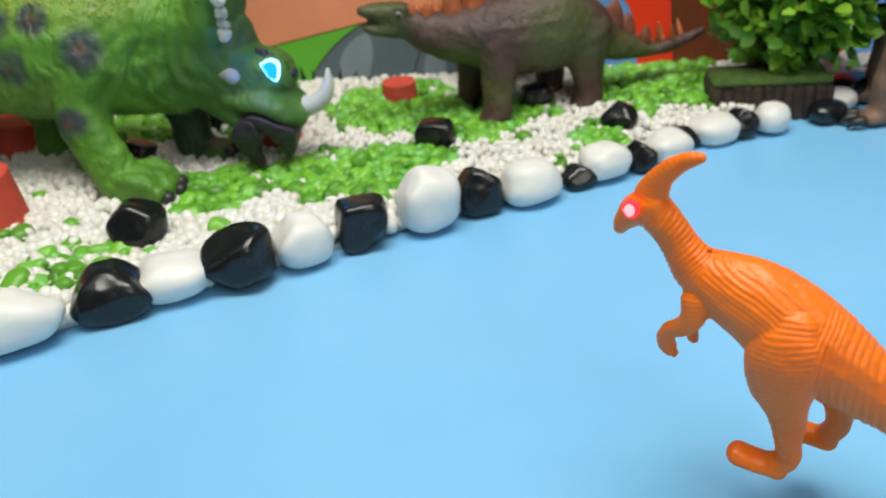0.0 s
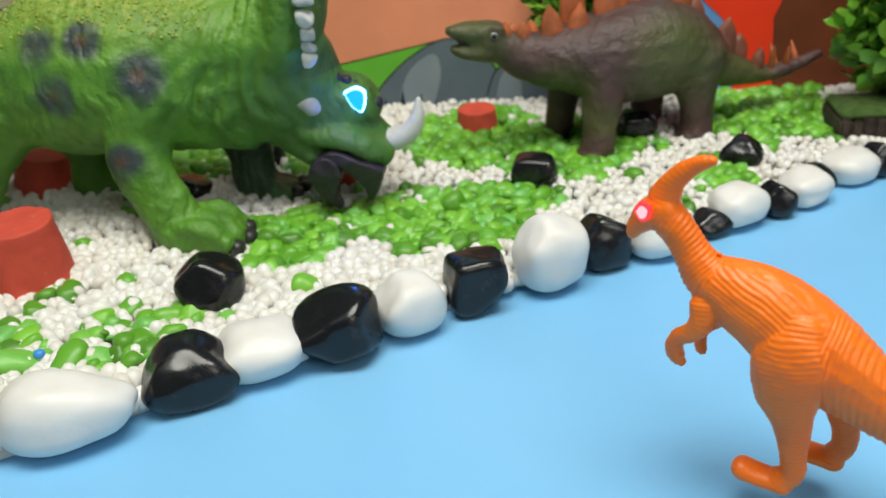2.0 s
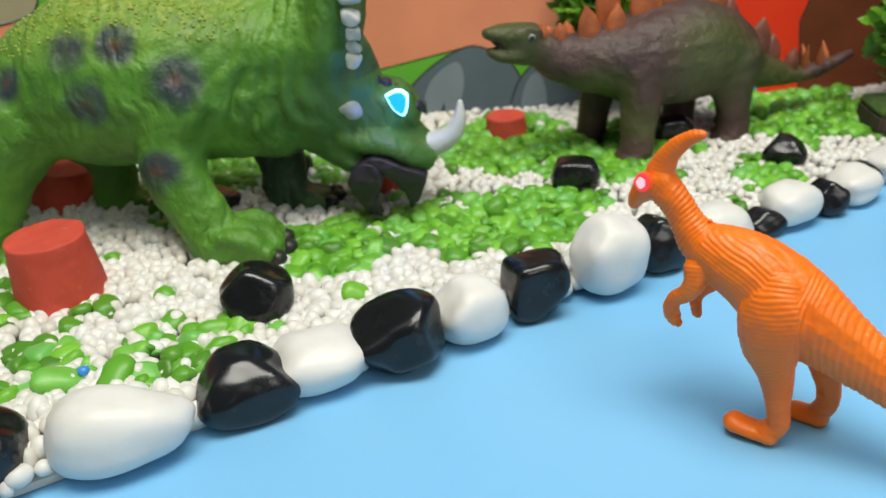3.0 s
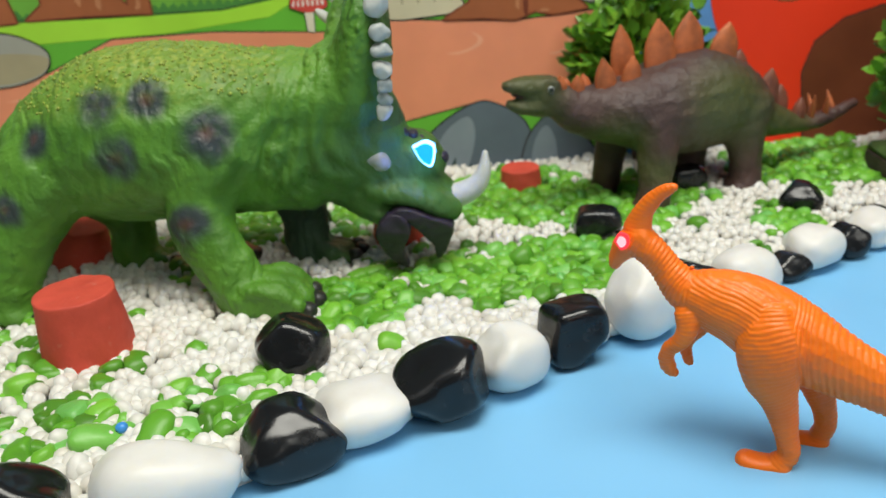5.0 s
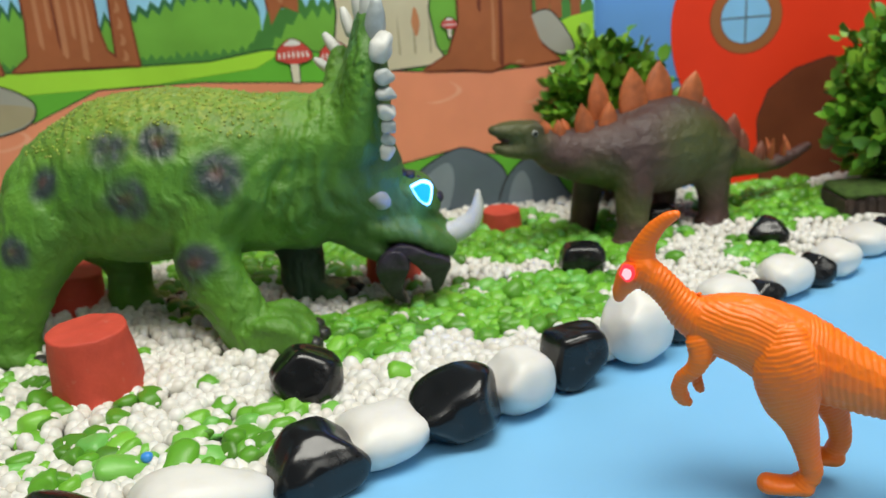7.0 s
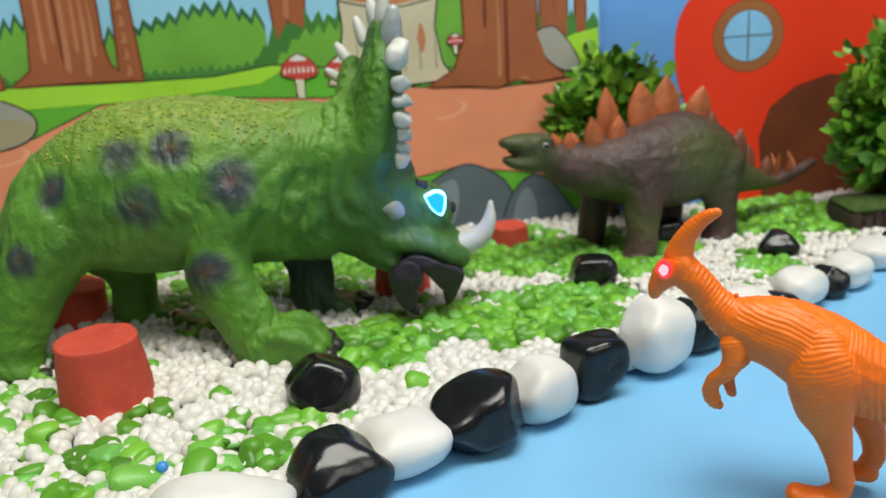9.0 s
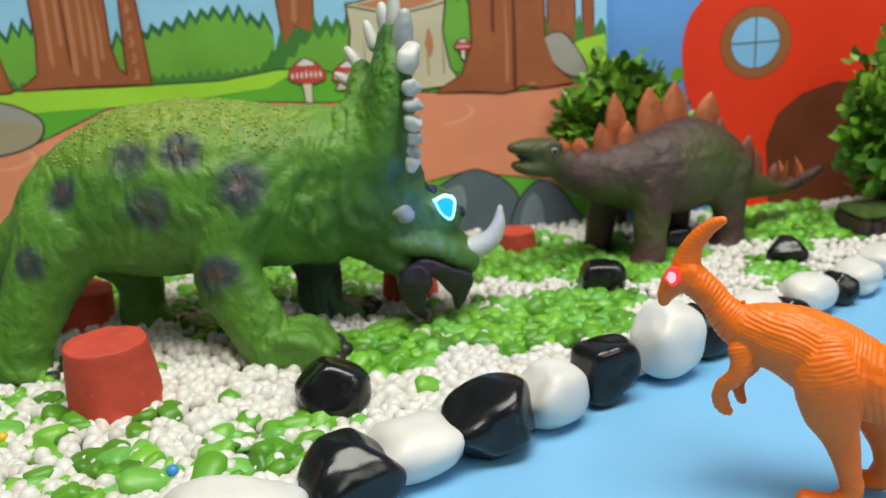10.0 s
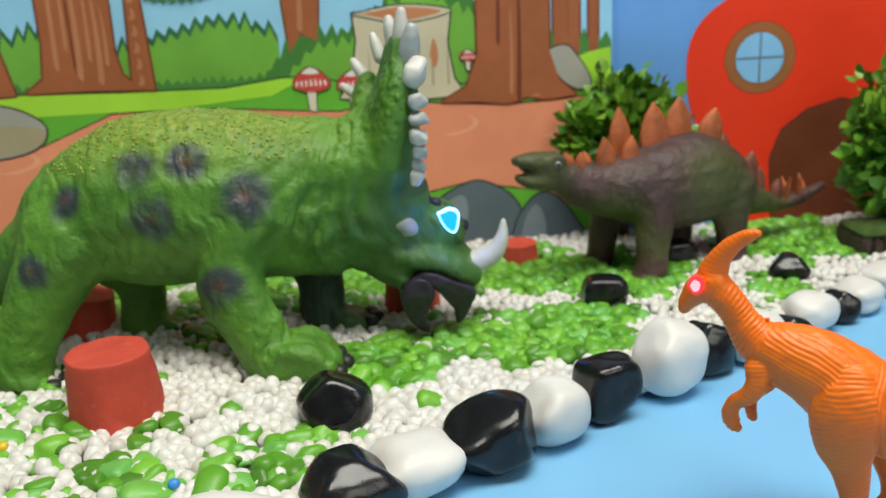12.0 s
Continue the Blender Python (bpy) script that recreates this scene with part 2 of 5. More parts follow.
P = {
    "sky": printed("print_sky", (0.34, 0.68, 0.95)), "sky_deep": printed("print_sky_deep", (0.15, 0.36, 0.76), 0.3, 3.0),
    "bush": printed("print_bush", (0.19, 0.47, 0.065), 0.22, 9.0), "bush_dark": printed("print_bush_dark", (0.075, 0.24, 0.055), 0.15),
    "blade": printed("print_blade", (0.045, 0.165, 0.075), 0.2), "meadow": printed("print_meadow", (0.42, 0.78, 0.06), 0.12, 8.0), "grass": printed("print_grass", (0.15, 0.50, 0.050), 0.15, 8.0),
    "path": printed("print_path", (0.86, 0.31, 0.18), 0.14, 7.0), "path_mark": printed("print_path_mark", (0.90, 0.40, 0.26)),
    "trunk": printed("print_trunk", (0.39, 0.125, 0.052), 0.16, 18.0), "trunk_dark": printed("print_trunk_line", (0.19, 0.05, 0.026)),
    "trunk_light": printed("print_trunk_light", (0.52, 0.22, 0.11)), "stump": printed("print_stump", (0.66, 0.59, 0.42)),
    "stump_line": printed("print_stump_line", (0.42, 0.36, 0.23)), "stump_top": printed("print_stump_top", (0.60, 0.25, 0.12)),
    "line": printed("print_line", (0.030, 0.030, 0.028)), "rock": printed("print_rock", (0.40, 0.39, 0.34)), "slate": printed("print_slate", (0.125, 0.16, 0.20), 0.15),
    "slate_light": printed("print_slate_light", (0.24, 0.29, 0.34), 0.15), "cap": printed("print_mushroom_cap", (0.66, 0.08, 0.065)), "cream": printed("print_cream", (0.80, 0.74, 0.60)),
    "white": printed("print_white", (0.82, 0.80, 0.78)), "red": printed("print_red", (0.90, 0.050, 0.014), 0.12, 4.0), "ring": printed("print_ring", (0.36, 0.135, 0.045)),
    "pane": printed("print_pane", (0.26, 0.56, 0.86)), "door": printed("print_door", (0.19, 0.052, 0.022), 0.15, 20.0), "tuft": printed("print_tuft", (0.022, 0.055, 0.05)),
}


# ---- building helpers ----
def part(name, bm, material, parent, label="", smooth=True):
    """Links a bmesh as one mesh object under a thing or a part."""
    data = bpy.data.meshes.new(name)
    bm.to_mesh(data)
    bm.free()
    return mesh_part(name, data, material, parent, label, smooth)


def mesh_part(name, data, material, parent, label="", smooth=True):
    data.materials.append(material)
    if smooth:
        data.polygons.foreach_set("use_smooth", [True] * len(data.polygons))
    ob = new(name, data)
    if parent:
        ob.parent = parent
    return tagged(ob, label)


def thing(name, place, label, category, group="", kind=""):
    ob = new(name)
    ob.empty_display_size = 0.01
    ob.matrix_world = place if isinstance(place, Matrix) else pose(*place)
    return tagged(ob, label, category, group, kind)


def box(bm, lo, hi, bevel=0.0):
    lo, hi = Vector(lo), Vector(hi)
    made = bmesh.ops.create_cube(bm, size=1, matrix=Matrix.LocRotScale((lo + hi) / 2, None, hi - lo))
    if bevel:
        edges = list({e for v in made["verts"] for e in v.link_edges})
        bmesh.ops.bevel(bm, geom=edges, offset=bevel, segments=2, affect="EDGES")
    return bm


def spline(rows, steps):
    """Catmull-Rom through rows of numbers."""
    a = np.array(rows, float)
    a = np.vstack([2 * a[0] - a[1], a, 2 * a[-1] - a[-2]])
    out = []
    for i in range(1, len(a) - 2):
        for k in range(steps):
            t = k / steps
            out.append(0.5 * (2 * a[i] + (a[i + 1] - a[i - 1]) * t + (2 * a[i - 1] - 5 * a[i] + 4 * a[i + 1] - a[i + 2]) * t * t + (3 * a[i] - a[i - 1] - 3 * a[i + 1] + a[i + 2]) * t ** 3))
    return out + [a[-2]]


def sweep(bm, rows, around=18, steps=5, round_ends=True):
    """A limb: rows of x, y, z, sideways radius, upright radius."""
    line = spline(rows, steps)
    if round_ends:
        for end, nxt in ((0, 1), (-1, -2)):
            c, d = line[end], (line[end] - line[nxt])[:3]
            d = d / (np.linalg.norm(d) + 1e-9)
            r = min(c[3], c[4])
            extra = [np.r_[c[:3] + d * r * s, c[3] * q, c[4] * q] for s, q in ((0.5, 0.87), (0.8, 0.6), (0.96, 0.28))]
            line = extra[::-1] + line if end == 0 else line + extra
    rings = []
    for i, p in enumerate(line):
        a, b = line[max(i - 1, 0)], line[min(i + 1, len(line) - 1)]
        t = Vector(b[:3] - a[:3]).normalized()
        side = Vector((0, 1, 0))
        side = (side - t * side.dot(t)).normalized()
        up = side.cross(t)
        ring = []
        for k in range(around):
            w = 2 * math.pi * k / around
            ring.append(bm.verts.new(Vector(p[:3]) + side * (math.cos(w) * max(p[3], 1e-5)) + up * (math.sin(w) * max(p[4], 1e-5))))
        rings.append(ring)
    for a, b in zip(rings, rings[1:]):
        for k in range(around):
            bm.faces.new((a[k], a[(k + 1) % around], b[(k + 1) % around], b[k]))
    bm.faces.new(rings[0][::-1])
    bm.faces.new(rings[-1])
    return bm


def fused(bm, voxel, relax=4, rough=()):
    """Melts overlapping limbs into one skin, relaxes it and gives it folds: rows of size, depth."""
    bmesh.ops.recalc_face_normals(bm, faces=bm.faces)
    data = bpy.data.meshes.new("limbs")
    bm.to_mesh(data)
    bm.free()
    ob = new("limbs", data)
    melt = ob.modifiers.new("melt", "REMESH")
    melt.mode, melt.voxel_size = "VOXEL", voxel
    if relax:
        soft = ob.modifiers.new("relax", "SMOOTH")
        soft.factor, soft.iterations = 0.5, relax
    out = bpy.data.meshes.new_from_object(ob.evaluated_get(bpy.context.evaluated_depsgraph_get()))
    bpy.data.objects.remove(ob)
    if rough:
        n = len(out.vertices)
        co, no = np.empty(n * 3), np.empty(n * 3)
        out.vertices.foreach_get("co", co)
        out.vertices.foreach_get("normal", no)
        co, no = co.reshape(-1, 3), no.reshape(-1, 3)
        for size, depth in rough:
            h = np.array([noise.noise(Vector(p) / size) for p in co])
            co = co + no * (h * depth)[:, None]
        out.vertices.foreach_set("co", co.ravel())
    return out


def lump(radius, seed, subdiv=3, power=2.4, cuts=0, wobble=0.06, sharp=0.0, given=(), soften=2):
    """A worn stone: a rounded box with flats ground on it. Radius is a triple."""
    rnd = random.Random(seed)
    bm = bmesh.new()
    bmesh.ops.create_icosphere(bm, subdivisions=subdiv, radius=1)
    flats = [(Vector((rnd.gauss(0, 1), rnd.gauss(0, 1), rnd.gauss(0, 0.8))).normalized(), rnd.uniform(0.70, 0.88)) for _ in range(cuts)]
    flats += [(Vector(n).normalized(), dist) for n, dist in given]
    shift = Vector((seed * 3.7, seed * 1.3, 0))
    for v in bm.verts:
        d = v.co.normalized()
        r = (abs(d.x) ** power + abs(d.y) ** power + abs(d.z) ** power) ** (-1 / power)
        for n, dist in flats:
            c = d.dot(n)
            if c > 0.05:
                flat = dist / c
                if flat < r:
                    r = flat + (r - flat) * sharp
        r *= 1 + wobble * noise.noise(d * 1.3 + shift) + wobble * 0.35 * noise.noise(d * 3.1 - shift)
        v.co = Vector((d.x * r * radius[0], d.y * r * radius[1], d.z * r * radius[2]))
    for _ in range(soften):
        bmesh.ops.smooth_vert(bm, verts=bm.verts, factor=0.5, use_axis_x=True, use_axis_y=True, use_axis_z=True)
    return bm


def moved_lump(radius, seed, place, subdiv=3, power=2.4, cuts=2, wobble=0.12):
    bm = lump(radius, seed, subdiv, power, cuts, wobble)
    bmesh.ops.translate(bm, verts=bm.verts, vec=place)
    return bm


# ---- the room round the table ----
def structure(name, bm, material, smooth=False):
    ob = part(name, bm, material, None, "", smooth)
    return tagged(ob, kind="structure")


for name, lo, hi, mat in (
    ("floor", (-2.6, -3.0, -0.85), (2.6, 2.2, -0.75), FLOORP), ("ceiling", (-2.6, -3.0, 1.75), (2.6, 2.2, 1.85), WALLP),
    ("wall_north", (-2.6, 2.1, -0.75), (2.6, 2.2, 1.75), WALLP), ("wall_south", (-2.6, -3.0, -0.75), (2.6, -2.9, 1.75), WALLP),
    ("wall_west", (-2.6, -2.9, -0.75), (-2.5, 2.1, 1.75), WALLP), ("wall_east", (2.5, -2.9, -0.75), (2.6, 2.1, 1.75), WALLP),
):
    structure(name, box(bmesh.new(), lo, hi), mat)

board = thing("table", (0, 0, 0), "large table topped with a smooth sky-blue foam board", "table")
part("tabletop", box(bmesh.new(), (-1.1, -0.85, -0.03), (1.2, 0.75, 0.0), 0.002), BLUE, board, "sky-blue foam board top", False)
for x, y in ((-1.0, -0.75), (1.1, -0.75), (-1.0, 0.65), (1.1, 0.65)):
    part("leg", box(bmesh.new(), (x - 0.03, y - 0.03, -0.75), (x + 0.03, y + 0.03, -0.03), 0.003), FLOORP, board, "", False)


# ---- the printed backdrop ----
BACK_Y = 0.343
backdrop = thing("backdrop", (0, BACK_Y, 0), "printed cartoon forest backdrop board standing behind the gravel", "backdrop", kind="structure")
part("board", box(bmesh.new(), (-0.75, 0.0, 0.0), (0.108, 0.006, 0.42), 0.0005), P["sky"], backdrop, "", False)


def paint(name, pts, material, layer, parent, line=0.0, curve=True, line_mat="line"):
    """One printed shape: pts are x, z on the board; a darker outline may lie under it."""
    if curve:
        ring = [tuple(p) for p in spline([*pts, pts[0]], 6)[:-1]]
    else:
        ring = pts
    if line:
        fine = []
        for a, b in zip(ring, ring[1:] + ring[:1]):
            k = max(1, int(math.hypot(b[0] - a[0], b[1] - a[1]) / (line * 1.5)))
            fine += [(a[0] + (b[0] - a[0]) * i / k, a[1] + (b[1] - a[1]) * i / k) for i in range(k)]
        ring_was, ring = ring, fine
        grown, n = [], len(ring)
        area = sum(ring[i][0] * ring[(i + 1) % n][1] - ring[(i + 1) % n][0] * ring[i][1] for i in range(n))
        for i in range(n):
            a, b = np.array(ring[i - 1]), np.array(ring[(i + 1) % n])
            d = (b - a) / (np.linalg.norm(b - a) + 1e-9)
            out = np.array((d[1], -d[0])) * (1 if area > 0 else -1)
            grown.append(tuple(np.array(ring[i]) + out * line))
        inside = [(a[0] * 2 - b[0], a[1] * 2 - b[1]) for a, b in zip(ring, grown)]
        band(name + "_outline", inside, grown, P[line_mat], layer - 0.5, parent)
        ring = ring_was
    return flat(name, ring, material, layer, parent)


def flat(name, ring, material, layer, parent):
    bm = bmesh.new()
    verts = [bm.verts.new((x, -0.0004 * layer, z)) for x, z in ring]
    for tri_ in tessellate_polygon([[Vector((x, z, 0)) for x, z in ring]]):
        bm.faces.new([verts[k] for k in tri_])
    return facing(name, bm, material, parent)


def facing(name, bm, material, parent):
    for f in bm.faces:
        f.normal_update()
        if f.normal.y > 0:
            f.normal_flip()
    return part(name, bm, material, parent, "", False)


def band(name, inner, outer, material, layer, parent):
    """A printed contour between two rings."""
    bm = bmesh.new()
    a = [bm.verts.new((x, -0.0004 * layer, z)) for x, z in inner]
    b = [bm.verts.new((x, -0.0004 * layer, z)) for x, z in outer]
    for k in range(len(a)):
        m = (k + 1) % len(a)
        bm.faces.new((a[k], a[m], b[m], b[k]))
    return facing(name, bm, material, parent)


def strip(name, pts, material, layer, parent):
    """A grassy shape that jagged() gave, filled in upright columns."""
    base, crest = pts[0][1], pts[1:-1]
    bm = bmesh.new()
    low = [bm.verts.new((x, -0.0004 * layer, base)) for x, z in crest]
    top = [bm.verts.new((x, -0.0004 * layer, z)) for x, z in crest]
    for k in range(len(crest) - 1):
        bm.faces.new((low[k], low[k + 1], top[k + 1], top[k]))
    return facing(name, bm, material, parent)


def jagged(x0, x1, base, tops, teeth, depth, seed):
    """Outline of a grassy bush: a base line and a toothed crest through tops."""
    rnd = random.Random(seed)
    line = spline(tops, 10)
    xs, zs = [p[0] for p in line], [p[1] for p in line]
    pts = [(x0, base)]
    for i in range(teeth * 2 + 1):
        x = x0 + (x1 - x0) * i / (teeth * 2)
        z = float(np.interp(x, xs, zs))
        pts.append((x + rnd.uniform(-0.4, 0.4) * (x1 - x0) / teeth / 2 * (i % 2), z + (rnd.uniform(0.6, 1.3) * depth if i % 2 else 0)))
    return pts + [(x1, base)]


bushes = jagged(-0.75, -0.19, 0.165, [(-0.75, 0.23), (-0.6, 0.21), (-0.43, 0.217), (-0.396, 0.224), (-0.345, 0.204), (-0.297, 0.214), (-0.262, 0.221), (-0.242, 0.226), (-0.2, 0.216), (-0.185, 0.205)], 52, 0.011, 1)
strip("printed_bush_blades", [(x, z + (0.0 if k in (0, len(bushes) - 1) else 0.0045)) for k, (x, z) in enumerate(bushes)], P["blade"], 0.7, backdrop)
strip("printed_bush", [(x, z - (0.0 if k in (0, len(bushes) - 1) else 0.002)) for k, (x, z) in enumerate(bushes)], P["bush"], 1, backdrop)
strip("printed_bush", jagged(-0.2, 0.107, 0.15, [(-0.2, 0.185), (-0.17, 0.212), (-0.126, 0.215), (-0.07, 0.25), (-0.02, 0.235), (0.05, 0.20), (0.107, 0.195)], 30, 0.011, 2), P["bush_dark"], 1.2, backdrop)
strip("printed_bush", jagged(-0.185, -0.015, 0.15, [(-0.185, 0.175), (-0.16, 0.2), (-0.126, 0.205), (-0.07, 0.24), (-0.015, 0.22)], 15, 0.010, 3), P["bush"], 1.6, backdrop)
strip("printed_bush_base", jagged(-0.75, -0.19, 0.16, [(-0.75, 0.182), (-0.43, 0.181), (-0.24, 0.178), (-0.19, 0.183)], 70, 0.006, 4), P["bush_dark"], 1.8, backdrop)
paint("printed_grass", [(-0.75, 0.0), (-0.75, 0.185), (-0.434, 0.178), (-0.338, 0.1745), (-0.24, 0.173), (-0.19, 0.179), (-0.16, 0.1775), (-0.1, 0.162), (0.0, 0.165), (0.06, 0.168), (0.107, 0.172), (0.107, 0.0)], P["grass"], 2.4, backdrop, 0.0012, False)
paint("printed_meadow", [(-0.75, 0.17), (-0.75, 0.184), (-0.434, 0.1775), (-0.338, 0.174), (-0.24, 0.1725), (-0.19, 0.1785), (-0.172, 0.1775), (-0.2, 0.1640), (-0.29, 0.1575), (-0.437, 0.1575)], P["meadow"], 3, backdrop, 0, False)
paint("printed_meadow", [(0.06, 0.15), (0.062, 0.178), (0.085, 0.186), (0.106, 0.190), (0.107, 0.155)], P["meadow"], 2.7, backdrop, 0, False)
paint("printed_path", [(-0.75, 0.035), (-0.75, 0.12), (-0.6, 0.115), (-0.444, 0.129), (-0.405, 0.131), (-0.341, 0.156), (-0.25, 0.155), (-0.143, 0.146), (-0.09, 0.152), (-0.04, 0.147), (0.01, 0.143), (0.064, 0.145), (0.107, 0.15), (0.107, 0.03), (0.04, 0.062), (-0.03, 0.074), (-0.142, 0.053), (-0.3, 0.036), (-0.46, 0.037)], P["path"], 3.4, backdrop, 0.0012, False)
for x, z, w in ((-0.034, 0.122, 0.017), (-0.43, 0.112, 0.02), (0.05, 0.115, 0.010)):
    paint("printed_path_mark", [(x - w, z - 0.002), (x - w * 0.2, z - 0.0035), (x + w * 0.8, z + 0.002), (x + w, z + 0.009), (x + w * 0.4, z + 0.0155), (x + w * 0.75, z + 0.009), (x + w * 0.5, z + 0.003), (x - w * 0.2, z - 0.001)], P["path_mark"], 3.7, backdrop)


def tree(pts, marks, layer):
    paint("printed_trunk", pts, P["trunk"], layer, backdrop, 0.0016, False, "trunk_dark")
    for m in marks:
        x, z0, z1, w, tone = m
        paint("printed_bark_mark", [(x - w, z0), (x - w * 0.2, (z0 + z1) / 2), (x, z1), (x + w, (z0 + z1) / 2), (x + w * 0.6, z0)], P[tone], layer + 0.4, backdrop)


tree([(-0.412, 0.178), (-0.395, 0.19), (-0.391, 0.22), (-0.39, 0.42), (-0.328, 0.42), (-0.331, 0.21), (-0.327, 0.19), (-0.312, 0.176), (-0.36, 0.178)], [(-0.362, 0.19, 0.30, 0.003, "trunk_light"), (-0.345, 0.185, 0.27, 0.003, "trunk_light"), (-0.352, 0.205, 0.29, 0.002, "trunk_light"), (-0.371, 0.215, 0.31, 0.002, "trunk_light"), (-0.381, 0.2, 0.33, 0.0025, "trunk_light"), (-0.338, 0.2, 0.25, 0.002, "trunk_light"), (-0.366, 0.2, 0.4, 0.0012, "trunk_dark")], 4.2)
tree([(-0.32, 0.177), (-0.316, 0.25), (-0.318, 0.42), (-0.305, 0.42), (-0.304, 0.25), (-0.301, 0.175)], [(-0.312, 0.18 + 0.014 * k, 0.19 + 0.014 * k, 0.003, "trunk_light") for k in range(8)], 4.6)
tree([(-0.47, 0.176), (-0.46, 0.22), (-0.465, 0.42), (-0.43, 0.42), (-0.429, 0.22), (-0.42, 0.177)], [(-0.445, 0.19, 0.28, 0.003, "trunk_light")], 4.2)
tree([(-0.181, 0.2), (-0.185, 0.26), (-0.2, 0.42), (-0.14, 0.42), (-0.152, 0.25), (-0.156, 0.209), (-0.17, 0.216)], [(-0.17, 0.22, 0.28, 0.003, "trunk_light")], 1.4)
tree([(-0.62, 0.176), (-0.6, 0.2), (-0.6, 0.42), (-0.54, 0.42), (-0.54, 0.2), (-0.52, 0.177)], [(-0.57, 0.19, 0.28, 0.003, "trunk_light")], 4.2)
paint("printed_stump", [(-0.124, 0.231), (-0.122, 0.207), (-0.127, 0.18), (-0.14, 0.158), (-0.085, 0.152), (-0.027, 0.155), (-0.037, 0.17), (-0.042, 0.202), (-0.038, 0.228)], P["stump"], 4.2, backdrop, 0.0014, False)
paint("printed_stump_top", [(-0.125, 0.23), (-0.08, 0.236), (-0.037, 0.229), (-0.08, 0.221)], P["stump"], 4.9, backdrop, 0.0012)
paint("printed_stump_rings", [(-0.117, 0.23), (-0.08, 0.234), (-0.046, 0.229), (-0.08, 0.223)], P["stump_top"], 5.2, backdrop)
paint("printed_knot", [(-0.058, 0.192), (-0.054, 0.206), (-0.05, 0.192), (-0.054, 0.18)], P["stump_top"], 4.6, backdrop)
for k in range(6):
    x = -0.112 + 0.014 * k
    paint("printed_stump_mark", [(x - 0.001, 0.165), (x, 0.2), (x + 0.001, 0.168)], P["stump_line"], 4.5, backdrop)
tree([(-0.05, 0.149), (-0.026, 0.162), (-0.015, 0.19), (-0.014, 0.42), (0.048, 0.42), (0.05, 0.19), (0.059, 0.163), (0.075, 0.149), (0.045, 0.146), (0.03, 0.15), (0.012, 0.144), (-0.015, 0.148)], [(0.015, 0.155, 0.23, 0.002, "trunk_light"), (0.022, 0.15, 0.3, 0.0025, "trunk_dark"), (0.036, 0.149, 0.152, 0.006, "trunk_light"), (0.004, 0.2, 0.3, 0.002, "trunk_dark")], 5.4)
for x, w in ((0.06, 0.006), (0.072, 0.005), (0.09, 0.004)):
    tree([(x - w * 0.9, 0.185), (x - w, 0.42), (x + w, 0.42), (x + w * 1.2, 0.186)], [], 1.5)
strip("printed_foliage", [(-0.30, 0.258), *[(-0.30 + 0.004 * k, 0.247 + 0.004 * (k % 2) + 0.00006 * (k - 7) ** 2) for k in range(15)], (-0.24, 0.258)], P["bush_dark"], 4.0, backdrop)
paint("printed_rock", [(0.048, 0.188), (0.057, 0.193), (0.07, 0.190), (0.088, 0.161), (0.077, 0.154), (0.06, 0.165)], P["rock"], 5.0, backdrop, 0.0012)
paint("printed_rock", [(-0.47, 0.165), (-0.44, 0.169), (-0.416, 0.162), (-0.4, 0.148), (-0.41, 0.131), (-0.446, 0.123), (-0.48, 0.13)], P["rock"], 5.0, backdrop, 0.0014)
paint("printed_rock_face", [(-0.47, 0.147), (-0.44, 0.152), (-0.402, 0.146), (-0.411, 0.132), (-0.446, 0.125), (-0.475, 0.132)], P["stump_line"], 5.3, backdrop)


def mushroom(x, z, s):
    paint("printed_mushroom_stem", [(x - 0.004 * s, z), (x - 0.003 * s, z - 0.02 * s), (x + 0.003 * s, z - 0.021 * s), (x + 0.004 * s, z)], P["cream"], 5.0, backdrop, 0.0008, False)
    paint("printed_mushroom_cap", [(x - 0.016 * s, z + 0.001), (x - 0.013 * s, z + 0.010 * s), (x, z + 0.018 * s), (x + 0.013 * s, z + 0.010 * s), (x + 0.016 * s, z), (x, z - 0.004 * s)], P["cap"], 5.4, backdrop, 0.0008)
    paint("printed_mushroom_top", [(x - 0.008 * s, z + 0.013 * s), (x, z + 0.018 * s), (x + 0.008 * s, z + 0.013 * s), (x, z + 0.012 * s)], P["white"], 5.8, backdrop)
    for k in range(7):
        a = (k - 3) * 0.0042 * s
        paint("printed_mushroom_stripe", [(x + a - 0.0011 * s, z + 0.0035 * s), (x + a * 0.94, z + 0.0085 * s - abs(a) * 0.12), (x + a + 0.0011 * s, z + 0.0035 * s), (x + a, z + 0.001 * s)], P["white"], 5.8, backdrop)


mushroom(-0.165, 0.169, 1.0)
mushroom(-0.128, 0.166, 0.9)
mushroom(-0.024, 0.186, 0.45)
paint("printed_slate_rock", [(-0.1, 0.0), (-0.092, 0.025), (-0.062, 0.055), (-0.029, 0.073), (-0.008, 0.071), (0.016, 0.053), (0.026, 0.02), (0.028, 0.0)], P["slate"], 4.6, backdrop, 0.0014)
paint("printed_slate_face", [(-0.075, 0.005), (-0.06, 0.045), (-0.035, 0.062), (-0.03, 0.04), (-0.045, 0.005)], P["slate_light"], 5.0, backdrop)
paint("printed_slate_rock", [(0.008, 0.0), (0.014, 0.025), (0.022, 0.043), (0.038, 0.058), (0.054, 0.055), (0.072, 0.033), (0.084, 0.0)], P["slate"], 5.4, backdrop, 0.0014)
paint("printed_slate_face", [(0.018, 0.005), (0.025, 0.036), (0.036, 0.048), (0.044, 0.03), (0.04, 0.005)], P["slate_light"], 5.8, backdrop)
